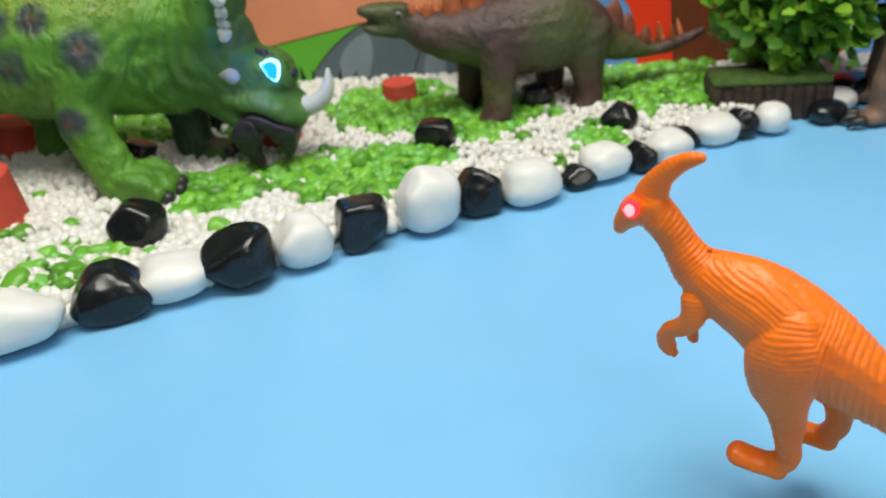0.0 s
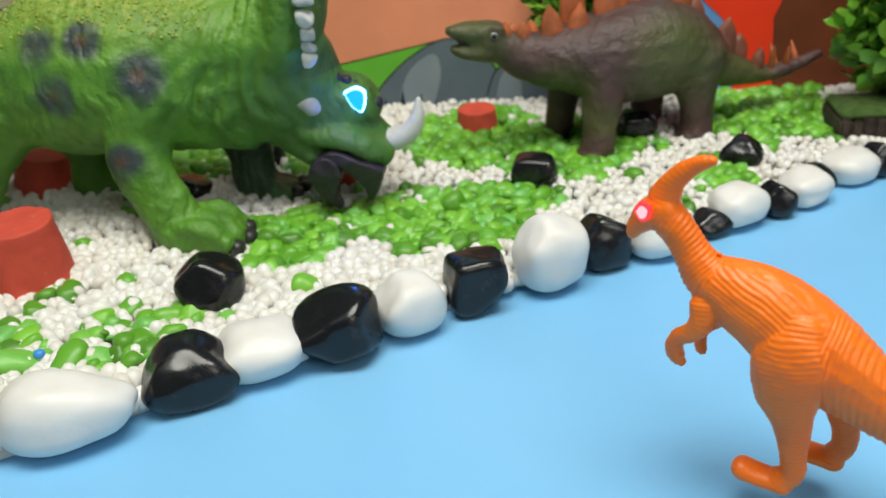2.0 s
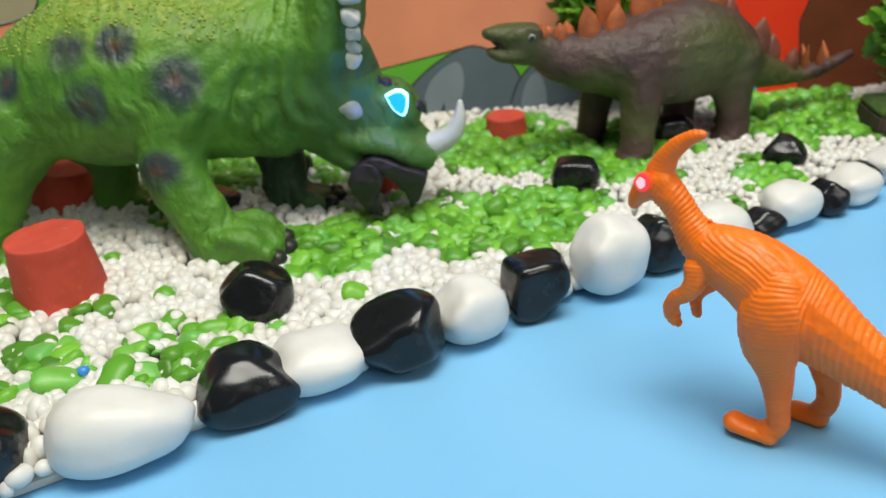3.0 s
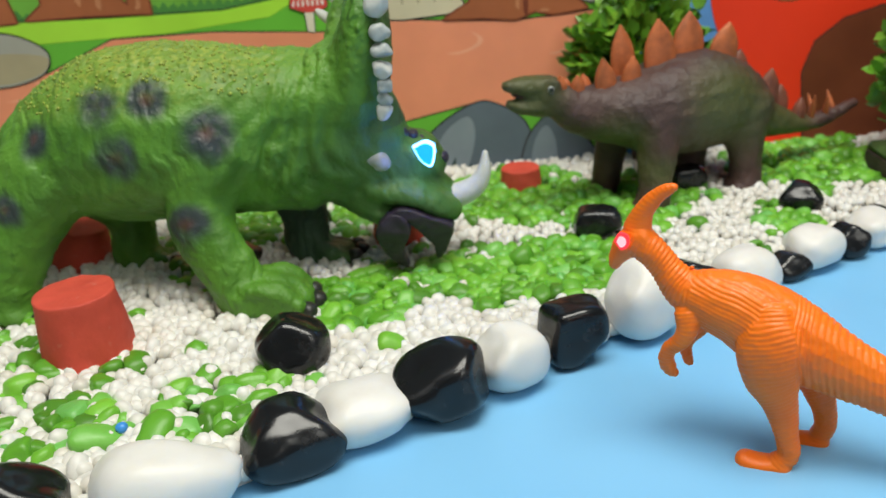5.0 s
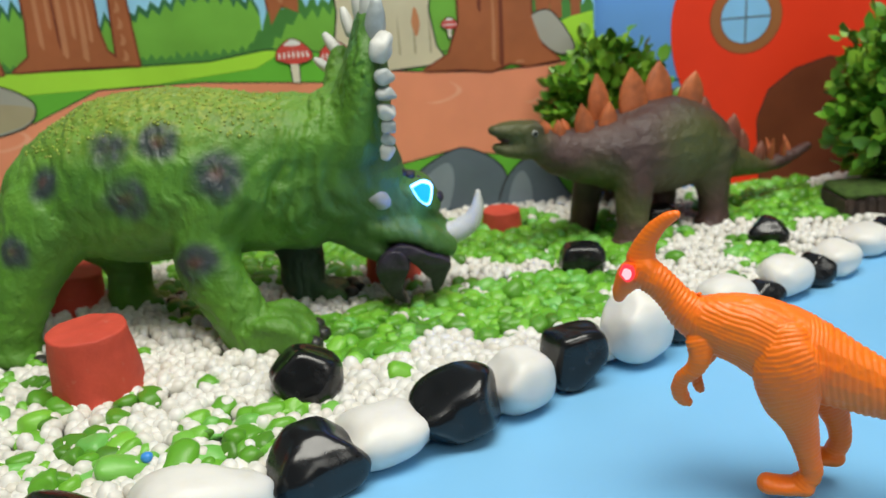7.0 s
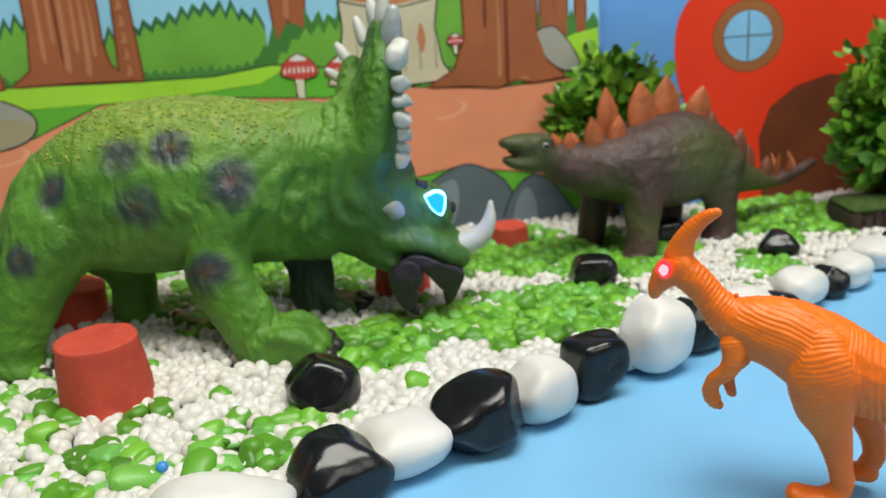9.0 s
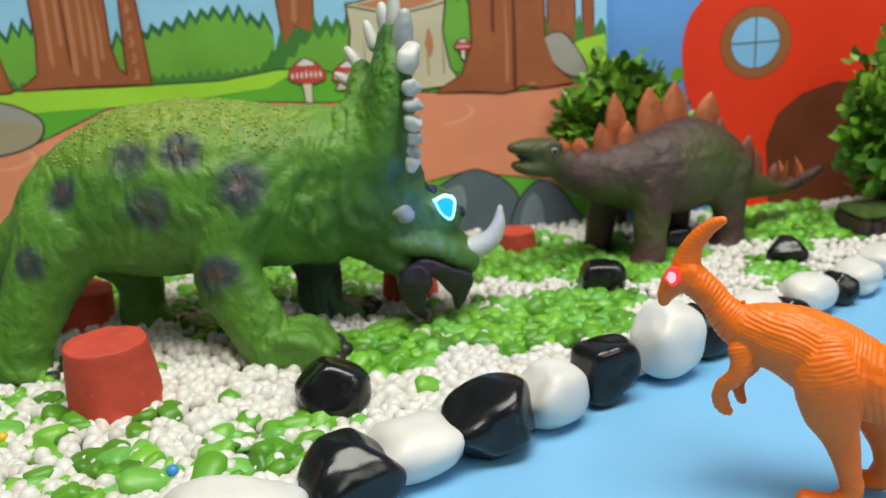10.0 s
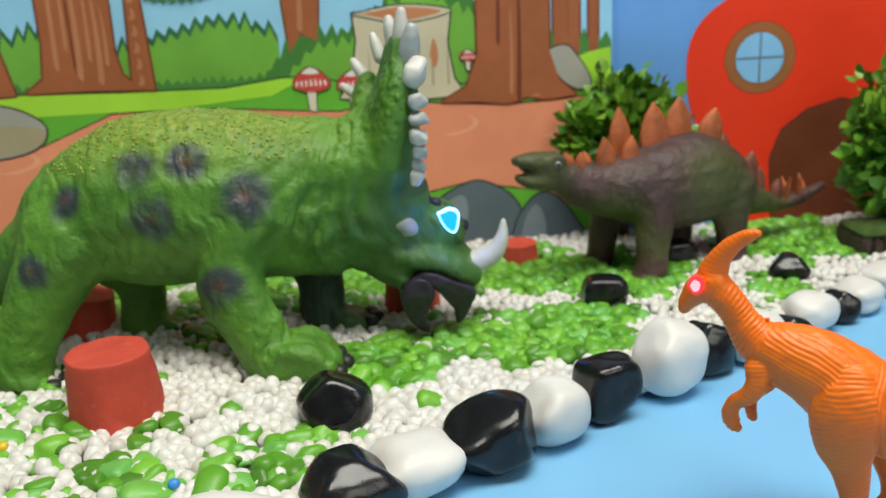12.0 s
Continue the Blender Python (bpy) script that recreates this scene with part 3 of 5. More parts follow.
for x, h in ((-0.125, 0.02), (-0.115, 0.03), (-0.104, 0.034), (-0.094, 0.028), (-0.084, 0.022), (-0.07, 0.03), (-0.056, 0.026), (-0.045, 0.018), (-0.26, 0.026), (-0.24, 0.03), (-0.225, 0.022), (-0.36, 0.02), (-0.18, 0.03), (-0.165, 0.034), (-0.15, 0.024)):
    paint("printed_grass_blade", [(x - 0.006, 0.0), (x + (x + 0.09) * 0.25 - 0.001, h), (x + 0.006, 0.0)], P["tuft"], 6.2, backdrop, 0, False)

HOUSE_Y = 0.362
house = thing("house_board", (0, HOUSE_Y, 0), "red toadstool house printed on a blue backdrop board", "backdrop", kind="structure")
part("board", box(bmesh.new(), (0.06, 0.0, 0.0), (0.95, 0.006, 0.44), 0.0005), P["sky_deep"], house, "", False)
paint("printed_house", [(0.238, 0.0), (0.236, 0.04), (0.227, 0.071), (0.204, 0.095), (0.19, 0.123), (0.184, 0.16), (0.189, 0.193), (0.21, 0.218), (0.255, 0.24), (0.33, 0.25), (0.42, 0.235), (0.47, 0.19), (0.475, 0.13), (0.45, 0.09), (0.43, 0.06), (0.43, 0.0)], P["red"], 1.5, house, 0.0, True)
circle = [(math.cos(a), math.sin(a)) for a in (2 * math.pi * k / 28 for k in range(28))]
paint("printed_window_ring", [(0.255 + 0.034 * c, 0.170 + 0.033 * s) for c, s in circle], P["ring"], 2.2, house, 0.0006, False, "door")
paint("printed_window_pane", [(0.2545 + 0.0235 * c, 0.170 + 0.0235 * s) for c, s in circle], P["pane"], 2.9, house, 0.0008, False, "door")
for a, b, c, d in ((0.2537, 0.1465, 0.2553, 0.1935), (0.231, 0.1693, 0.278, 0.1708)):
    paint("printed_window_bar", [(a, b), (c, b), (c, d), (a, d)], P["slate"], 3.4, house, 0, False)
paint("printed_door", [(0.276, 0.0), (0.273, 0.034), (0.27, 0.073), (0.28, 0.1), (0.304, 0.118), (0.337, 0.127), (0.372, 0.12), (0.395, 0.1), (0.405, 0.07), (0.405, 0.0)], P["door"], 2.2, house, 0.001, False, "line")


# ---- the gravel bed ----
EDGE_O, EDGE_D = Vector((0.0055, -0.0125)), Vector((0.858, 0.514))
EDGE_N = Vector((-0.514, 0.858))


def bed_height(x, y):
    """Top of the loose gravel."""
    d = (Vector((x, y)) - EDGE_O).dot(EDGE_N)
    rise = min(1.0, max(0.0, d / 0.035))
    left = min(1.0, max(0.0, (-0.12 - x) / 0.1))
    return (0.0040 + 0.0100 * rise + 0.004 * left * rise) + 0.0015 * noise.noise(Vector((x * 18, y * 18, 3)))


GREEN = [
    # x, y, half width, half depth, how thick the green lies
    (-0.113, 0.076, 0.036, 0.038, 1.0), (0.005, 0.100, 0.052, 0.045, 1.0), (-0.065, 0.108, 0.03, 0.025, 0.9), (0.0, 0.255, 0.052, 0.06, 1.0), (0.078, 0.21, 0.045, 0.055, 1.0),
    (0.045, 0.13, 0.03, 0.03, 0.9), (0.13, 0.235, 0.03, 0.03, 0.8), (0.189, 0.158, 0.018, 0.028, 0.9), (0.25, 0.28, 0.06, 0.065, 1.0), (-0.308, -0.014, 0.03, 0.05, 0.30),
    (-0.265, 0.005, 0.035, 0.022, 0.28), (-0.184, -0.045, 0.032, 0.024, 0.62), (-0.156, -0.012, 0.012, 0.014, 1.0), (-0.266, -0.055, 0.04, 0.03, 0.38), (-0.23, 0.217, 0.05, 0.045, 0.9), (-0.231, 0.135, 0.02, 0.03, 0.6), (-0.4, 0.05, 0.08, 0.08, 0.4),
    (-0.20, 0.29, 0.055, 0.05, 1.0), (-0.125, 0.25, 0.028, 0.045, 1.0), (-0.37, 0.27, 0.07, 0.06, 0.9),
]


def greenness(x, y):
    """How much of the gravel is green at a place, from 0 to 1."""
    best = 0.0
    for cx, cy, rx, ry, thick in GREEN:
        d = 1.42 - math.hypot((x - cx) / rx, (y - cy) / ry) + 0.45 * noise.noise(Vector((x * 45, y * 45, 9)))
        best = max(best, thick * min(1.0, max(0.0, d * 3 - 0.5)))
    return best


def unit_lump(subdiv, seed, power, cuts):
    bm = lump((1, 1, 1), seed, subdiv, power, cuts, 0.10 if cuts == 0 else 0.22, 0.12, (), 2 if cuts == 0 else 1)
    bm.verts.ensure_lookup_table()
    v = np.array([tuple(a.co) for a in bm.verts])
    v /= np.linalg.norm(v, axis=1).mean()
    f = np.array([[a.index for a in g.verts] for g in bm.faces])
    bm.free()
    return v, f


def heap(name, items, shapes, material, label):
    """Joins many small pieces: items are place, radius triple, turn, shape."""
    vs, fs, base = [], [], 0
    for place, radius, turn, k in items:
        v, f = shapes[k]
        m = np.array(turn.to_matrix())
        vs.append((v * np.array(radius)) @ m.T + np.array(place))
        fs.append(f + base)
        base += len(v)
    data = bpy.data.meshes.new(name)
    data.from_pydata(np.vstack(vs).tolist(), [], np.vstack(fs).tolist())
    ob = mesh_part(name, data, material, None)
    return tagged(ob, label, "gravel", kind="stuff")


rnd = random.Random(5)
bead_shapes = [unit_lump(2, s, 2.2, 0) for s in range(4)] + [unit_lump(1, 9 + s, 2.2, 0) for s in range(3)]
chip_shapes = [unit_lump(3, 30 + s, 3.0, 7) for s in range(6)] + [unit_lump(2, 50 + s, 3.0, 6) for s in range(3)]
beads, chips = [], []
step = 0.0066
iy = 0
y = -0.30
while y < 0.338:
    x = -0.62 + (iy % 2) * step / 2
    while x < 0.50:
        px, py = x + rnd.uniform(-0.45, 0.45) * step, y + rnd.uniform(-0.45, 0.45) * step
        d = (Vector((px, py)) - EDGE_O).dot(EDGE_N)
        if d > 0.016 and not (0.287 < px < 0.386 and 0.214 < py < 0.262):
            near = py < 0.12
            g = greenness(px, py)
            h = bed_height(px, py)
            turn = Euler((rnd.uniform(0, 6.3), rnd.uniform(0, 6.3), rnd.uniform(0, 6.3)))
            if rnd.random() < g or rnd.random() < 0.02:
                if rnd.random() < 0.72:
                    s = rnd.uniform(0.0036, 0.0068) * (1.25 if py < 0.05 else 1.15) * (1.3 if py < 0.02 and rnd.random() < 0.2 else 1.0)
                    chips.append(((px, py, h + rnd.uniform(-0.0015, 0.002)), (s * rnd.uniform(1.0, 1.4), s, s * rnd.uniform(0.7, 1.0)), Euler((rnd.uniform(-0.5, 0.5), rnd.uniform(-0.5, 0.5), rnd.uniform(0, 6.3))), rnd.randrange(6) if near else 6 + rnd.randrange(3)))
            else:
                s = rnd.uniform(0.0035, 0.0050) * (1.18 if py < 0.06 else 1.0)
                beads.append(((px, py, h + rnd.uniform(-0.0018, 0.0018)), (s * rnd.uniform(1.0, 1.45), s, s * rnd.uniform(0.8, 1.0)), turn, rnd.randrange(4) if near else 4 + rnd.randrange(3)))
        x += step
    y += step * 0.87
    iy += 1
heap("white_gravel", beads, bead_shapes, BEADS, "loose bed of small rounded white pebbles on the table")
heap("green_gravel", chips, chip_shapes, CHIPS, "patches of glossy green dyed pebbles among white ones")
bm = bmesh.new()
corners = [EDGE_O + EDGE_D * -0.75 + EDGE_N * 0.02, EDGE_O + EDGE_D * 0.60 + EDGE_N * 0.02, Vector((0.5, 0.36)), Vector((-0.65, 0.36))]
low = [bm.verts.new((c.x, c.y, 0.0005)) for c in corners]
top = [bm.verts.new((c.x, c.y, 0.0045)) for c in corners]
bm.faces.new(top)
for k in range(4):
    bm.faces.new((low[k], low[(k + 1) % 4], top[(k + 1) % 4], top[k]))
bmesh.ops.recalc_face_normals(bm, faces=bm.faces)
tagged(part("gravel_base", bm, BEADS, None, "thin layer of packed white pebbles below the loose ones", False), category="gravel", kind="stuff")


# ---- stones ----
def stone(place, size, turn, black, seed, power, cut, group, label, tilt=(0, 0), sharp=0.05, wobble=0.13):
    name = "black_stone" if black else "white_stone"
    grow = 0.99 if black else 1.01
    bm = lump([a / 2 * grow for a in size], seed, 4, power, 0, wobble, sharp, FLATS.get(cut, ()))
    for way, deep, wide in DENTS.get(cut, ()):
        way = Vector(way).normalized()
        for v in bm.verts:
            d = Vector((v.co.x / size[0], v.co.y / size[1], v.co.z / size[2])).normalized()
            v.co *= 1 - deep * math.exp(-((1 - d.dot(way)) / wide) ** 2)
    if cut == "egg":
        for v in bm.verts:
            f = 1 - 0.22 * v.co.x / (size[0] / 2)
            v.co.y, v.co.z = v.co.y * f, v.co.z * f
    ob = part(name, bm, BLACK if black else WHITE, None)
    ob.matrix_world = pose(place[0], place[1], place[2] - min(v.co.z for v in ob.data.vertices) - 0.0008, tilt[0], tilt[1], turn)
    return tagged(ob, label, "stone", group)


FLATS = {
    "wedge": [((-0.10, -0.74, 0.66), 0.60), ((0.05, -0.97, -0.12), 0.78), ((0.74, 0.0, 0.66), 0.70), ((-0.84, 0.0, 0.52), 0.74), ((0.0, 0.1, 1.0), 0.84)],
    "peak": [((-0.56, -0.22, 0.80), 0.58), ((-0.30, -0.94, 0.10), 0.72), ((0.75, -0.62, 0.12), 0.72), ((0.98, 0.10, -0.05), 0.78), ((-0.72, -0.30, -0.55), 0.88), ((0.35, -0.5, -0.8), 0.86)],
    "block": [((0.0, -0.98, 0.10), 0.78), ((0.0, 0.0, 1.0), 0.84), ((-0.96, -0.1, 0.2), 0.84), ((0.6, -0.5, -0.6), 0.92)],
    "slant": [((-0.30, -0.80, 0.40), 0.75), ((0.50, 0.10, 0.85), 0.76), ((-0.7, 0.1, 0.7), 0.80)],
    "pear": [((-0.74, -0.05, 0.64), 0.80), ((0.85, 0.0, 0.45), 0.92)],
    "nub": [((-0.75, 0.0, 0.60), 0.84), ((0.3, -0.2, 0.93), 0.90)],
}
DENTS = {"peak": [((0.72, -0.66, -0.05), 0.06, 0.10)], "nub": [((-0.35, -0.5, 0.8), 0.05, 0.10)], "block": [((0.1, -0.9, 0.3), 0.04, 0.2)]}
CURB = [
    # x, y, width, depth, height, turn, black, squareness, flats
    (-0.345, -0.168, 0.052, 0.042, 0.036, 30, 0, 2.3, ""), (-0.290, -0.120, 0.040, 0.036, 0.036, 20, 0, 2.3, ""), (-0.2455, -0.1235, 0.046, 0.042, 0.044, 25, 1, 2.8, "slant"),
    (-0.1841, -0.1070, 0.0693, 0.041, 0.0385, 14, 0, 2.25, "egg"), (-0.1318, -0.0750, 0.0515, 0.041, 0.0385, 22, 1, 3.0, "wedge"),
    (-0.1012, -0.0505, 0.0558, 0.044, 0.0295, 24, 0, 2.4, "pear"), (-0.0568, -0.0386, 0.0573, 0.046, 0.0437, 24, 1, 3.0, "peak"), (-0.0209, -0.0137, 0.0425, 0.035, 0.0369, 30, 0, 2.4, "pear"),
    (0.0157, 0.0090, 0.0384, 0.033, 0.0398, 16, 1, 4.2, "block"), (0.0607, 0.0325, 0.0450, 0.037, 0.0478, 24, 0, 2.7, "nub"), (0.0940, 0.0575, 0.0345, 0.032, 0.0380, 28, 1, 3.4, "slant"),
    (0.1325, 0.0735, 0.0460, 0.039, 0.0330, 30, 0, 2.4, ""), (0.1695, 0.0970, 0.0300, 0.025, 0.0200, 30, 1, 2.6, "slant"), (0.1885, 0.1101, 0.0415, 0.035, 0.0290, 30, 0, 2.4, ""),
    (0.2180, 0.1222, 0.0235, 0.026, 0.0250, 20, 1, 3.0, "slant"), (0.2415, 0.1392, 0.0390, 0.034, 0.0258, 30, 0, 2.3, ""), (0.2598, 0.1685, 0.0290, 0.026, 0.0170, 30, 1, 2.5, ""),
    (0.2830, 0.1750, 0.0435, 0.036, 0.0243, 30, 0, 2.4, ""), (0.3060, 0.1822, 0.0235, 0.027, 0.0274, 30, 1, 2.6, "slant"), (0.3317, 0.1891, 0.0300, 0.028, 0.0260, 30, 0, 2.3, ""),
    (0.3813, 0.2076, 0.033, 0.027, 0.020, 30, 1, 2.6, ""), (0.395, 0.2339, 0.037, 0.030, 0.020, 30, 0, 2.3, ""), (0.4163, 0.2602, 0.050, 0.036, 0.024, 30, 1, 2.5, ""),
]
for k, (x, y, w, d, h, turn, black, power, cut) in enumerate(CURB):
    stone((x, y, 0.0), (w, d, h), turn, black, 11 + k, power, cut, "stones edging the gravel",
          "polished black stone in the row edging the gravel" if black else "smooth white pebble in the row edging the gravel")
for x, y, w, d, h, turn, power, cut, seed, z in (
    (-0.1425, -0.0011, 0.0427, 0.037, 0.0357, 15, 2.7, "slant", 71, 0.012), (0.0518, 0.1571, 0.0365, 0.030, 0.0258, -8, 3.6, "block", 72, 0.012), (0.2060, 0.1785, 0.0320, 0.027, 0.0260, -25, 2.6, "wedge", 73, 0.012),
    (0.1365, 0.2375, 0.032, 0.026, 0.025, 0, 2.6, "block", 74, 0.012), (-0.2110, 0.1520, 0.038, 0.03, 0.021, 10, 2.5, "slant", 75, 0.012), (-0.1635, 0.2100, 0.030, 0.026, 0.026, 30, 2.6, "slant", 76, 0.012), (-0.379, 0.0895, 0.036, 0.032, 0.028, 0, 2.6, "wedge", 77, 0.012),
):
    stone((x, y, z), (w, d, h), turn, True, seed, power, cut, "black stones on the gravel", "polished black stone lying on the gravel")
for name, place, mat, words in (("blue_bead", (-0.2185, -0.0645, 0.0235), BLUEBEAD, "tiny blue bead lying on the white gravel"), ("yellow_bead", (-0.3190, -0.0150, 0.0255), YELLOW, "tiny yellow bead lying on the gravel")):
    ob = part(name, lump((0.0032, 0.003, 0.0028), 5, 3, 2.2, 0, 0.1), mat, None)
    ob.matrix_world = pose(*place)
    tagged(ob, words, "bead")


# ---- clay stumps ----
def clay_stump(place, top, base, height, seed, lean=(0, 0), turn=0):
    bm = bmesh.new()
    rows = [(0.0, base * 1.03), (0.08, base), (0.35, base * 0.95 + top * 0.03), (0.7, (base + top) / 2 * 0.99), (0.9, top), (0.975, top * 1.005), (0.995, top * 0.985), (1.0, top * 0.955), (1.0, top * 0.9), (1.0, top * 0.5)]
    rings = []
    for k, (f, r) in enumerate(rows):
        ring = []
        for i in range(36):
            a = 2 * math.pi * i / 36
            d = Vector((math.cos(a), math.sin(a), 0))
            w = 1 + 0.045 * noise.noise(d * 1.6 + Vector((seed, f * 1.2, 0))) + 0.018 * noise.noise(d * 5 + Vector((seed, f * 4, 2)))
            ring.append(bm.verts.new((d.x * r * w, d.y * r * w, height * f + 0.0006 * noise.noise(d * 3 + Vector((seed, 0, 5))) * f)))
        rings.append(ring)
    for a, b in zip(rings, rings[1:]):
        for i in range(36):
            bm.faces.new((a[i], a[(i + 1) % 36], b[(i + 1) % 36], b[i]))
    mid = bm.verts.new((0, 0, height))
    for i in range(36):
        bm.faces.new((rings[-1][i], rings[-1][(i + 1) % 36], mid))
    bm.faces.new(rings[0][::-1])
    ob = part("clay_stump", bm, CLAY, None)
    ob.matrix_world = pose(*place, lean[0], lean[1], turn)
    return tagged(ob, "stubby red clay tree stump standing on the gravel", "stump", "clay stumps")


clay_stump((-0.2703, 0.0245, 0.0150), 0.0232, 0.0268, 0.0450, 1)
clay_stump((-0.3410, 0.1800, 0.010), 0.0210, 0.0240, 0.036, 2, (0, 12))
clay_stump((-0.0915, 0.1820, 0.010), 0.0190, 0.0220, 0.030, 3)
clay_stump((0.0058, 0.2725, 0.010), 0.0160, 0.0175, 0.023, 4)


# ---- the horned dinosaur ----
def horn(bm, rows, around=12):
    return sweep(bm, rows, around, 6)


def at(rows, o):
    return [(x - o[0], y - o[1], z - o[2], a, b) for x, y, z, a, b in rows]


O3 = (-0.25, 0.13, 0.0)
tri = thing("horned_dinosaur_toy", O3, "large green vinyl three-horned dinosaur toy with burnt spots, standing on gravel", "toy dinosaur")
bm = bmesh.new()
for rows in (
    [(-0.50, 0.165, 0.018, 0.005, 0.005), (-0.45, 0.16, 0.036, 0.011, 0.011), (-0.405, 0.152, 0.058, 0.016, 0.016), (-0.37, 0.145, 0.077, 0.022, 0.019), (-0.34, 0.14, 0.093, 0.032, 0.028), (-0.31, 0.135, 0.110, 0.045, 0.042), (-0.279, 0.133, 0.120, 0.055, 0.054), (-0.25, 0.132, 0.123, 0.060, 0.058), (-0.22, 0.13, 0.123, 0.060, 0.058), (-0.19, 0.13, 0.120, 0.055, 0.056), (-0.16, 0.13, 0.117, 0.046, 0.055), (-0.132, 0.13, 0.115, 0.039, 0.053), (-0.11, 0.13, 0.108, 0.034, 0.042)],
    [(-0.13, 0.13, 0.116, 0.033, 0.040), (-0.106, 0.132, 0.099, 0.029, 0.034), (-0.085, 0.137, 0.083, 0.025, 0.025), (-0.069, 0.140, 0.069, 0.020, 0.0165), (-0.055, 0.141, 0.0595, 0.013, 0.0120)],
    [(-0.112, 0.132, 0.107, 0.030, 0.020), (-0.087, 0.137, 0.0995, 0.026, 0.0135), (-0.069, 0.141, 0.0950, 0.022, 0.0120), (-0.062, 0.142, 0.086, 0.020, 0.0100)],
    [(-0.116, 0.13, 0.082, 0.024, 0.022), (-0.103, 0.122, 0.066, 0.019, 0.014), (-0.0965, 0.116, 0.058, 0.015, 0.009)],
    [(-0.100, 0.122, 0.078, 0.020, 0.012), (-0.080, 0.118, 0.0725, 0.018, 0.0095), (-0.062, 0.119, 0.0640, 0.016, 0.0095), (-0.052, 0.123, 0.0570, 0.012, 0.0080)],
    [(-0.168, 0.13, 0.134, 0.042, 0.037), (-0.132, 0.13, 0.137, 0.040, 0.033), (-0.110, 0.13, 0.150, 0.038, 0.027)],
    [(-0.110, 0.13, 0.135, 0.040, 0.024), (-0.0995, 0.13, 0.165, 0.046, 0.0190), (-0.0935, 0.13, 0.190, 0.046, 0.0135), (-0.0895, 0.13, 0.212, 0.034, 0.0090)],
    [(-0.112, 0.152, 0.150, 0.022, 0.015), (-0.116, 0.162, 0.174, 0.018, 0.010), (-0.113, 0.166, 0.190, 0.011, 0.007)],
    [(-0.195, 0.098, 0.118, 0.028, 0.036), (-0.206, 0.090, 0.090, 0.023, 0.023), (-0.206, 0.080, 0.069, 0.018, 0.021), (-0.191, 0.073, 0.040, 0.016, 0.018), (-0.183, 0.070, 0.023, 0.017, 0.017)],
    [(-0.181, 0.070, 0.026, 0.020, 0.016), (-0.162, 0.070, 0.025, 0.021, 0.014), (-0.150, 0.070, 0.022, 0.019, 0.011)],
    *[[(-0.176, 0.070 + o, 0.036, 0.008, 0.006), (-0.160, 0.070 + o * 1.15, 0.034, 0.0075, 0.006), (-0.148, 0.070 + o * 1.25, 0.026, 0.0065, 0.006)] for o in (-0.013, 0.0, 0.013)],
    *[[(-0.148, 0.155 + o, 0.025, 0.006, 0.005), (-0.128, 0.154 + o * 1.2, 0.017, 0.0055, 0.005)] for o in (-0.010, 0.0, 0.010)],
    [(-0.308, 0.108, 0.108, 0.030, 0.033), (-0.322, 0.100, 0.084, 0.026, 0.025), (-0.338, 0.090, 0.053, 0.020, 0.020), (-0.347, 0.085, 0.028, 0.019, 0.019)],
    [(-0.347, 0.084, 0.025, 0.019, 0.013), (-0.335, 0.083, 0.021, 0.019, 0.010)],
    [(-0.168, 0.160, 0.105, 0.028, 0.030), (-0.160, 0.160, 0.055, 0.019, 0.018), (-0.157, 0.157, 0.028, 0.016, 0.017), (-0.155, 0.156, 0.020, 0.016, 0.014)],
    [(-0.155, 0.156, 0.019, 0.016, 0.012), (-0.132, 0.154, 0.015, 0.015, 0.009)],
    [(-0.300, 0.160, 0.095, 0.030, 0.040), (-0.288, 0.166, 0.055, 0.019, 0.018), (-0.290, 0.166, 0.026, 0.018, 0.017)],
    [(-0.290, 0.166, 0.019, 0.018, 0.012), (-0.268, 0.166, 0.015, 0.016, 0.009)],
):
    sweep(bm, at(rows, O3))
hide = fused(bm, 0.0022, 5, ((0.035, 0.0022), (0.013, 0.0015), (0.006, 0.0006)))


def neck_folds(data):
    """Folds that fan out from the frill's foot, upright creases on the flank and round the limbs."""
    places = [v.co.copy() for v in data.vertices]
    normals = [v.normal.copy() for v in data.vertices]
    for k, (co, up) in enumerate(zip(places, normals)):
        x, y, z = co
        if z > 0.19 or x > 0.175:
            continue
        warp = noise.noise(co / 0.025)
        lift = 0.0
        neck = max(0.0, 1 - abs(x - 0.103) / 0.05) * max(0.0, 1 - abs(z - 0.115) / 0.065)
        if neck > 0:
            fan = math.atan2(z - 0.215, x - 0.125) + 0.10 * warp
            lift += min(1.0, neck * 1.7) * 0.0034 * (abs(math.sin(fan * 23.0)) - 0.72)
        flank = max(0.0, 1 - abs(x - 0.01) / 0.10) * max(0.0, 1 - abs(z - 0.112) / 0.05) * (0.5 + 0.5 * noise.noise(co / 0.05))
        if flank > 0:
            lift += flank * 0.0030 * (abs(math.sin((x + 0.3 * (z - 0.12) + 0.012 * warp) * math.pi / 0.0125)) - 0.75)
        limb = max(0.0, 1 - abs(z - 0.052) / 0.04)
        lift += limb * 0.0006 * (abs(math.sin((z + 0.35 * x + 0.006 * warp) * math.pi / 0.0085)) - 0.7)
        places[k] = co + up * lift
    data.vertices.foreach_set("co", [c for co in places for c in co])
    data.update()
    return [co for co, up in zip(places, normals) if up.z > 0.45 and co.z > 0.148 and -0.08 < co.x < 0.10 and co.z < 0.19 and co.y > -0.042]


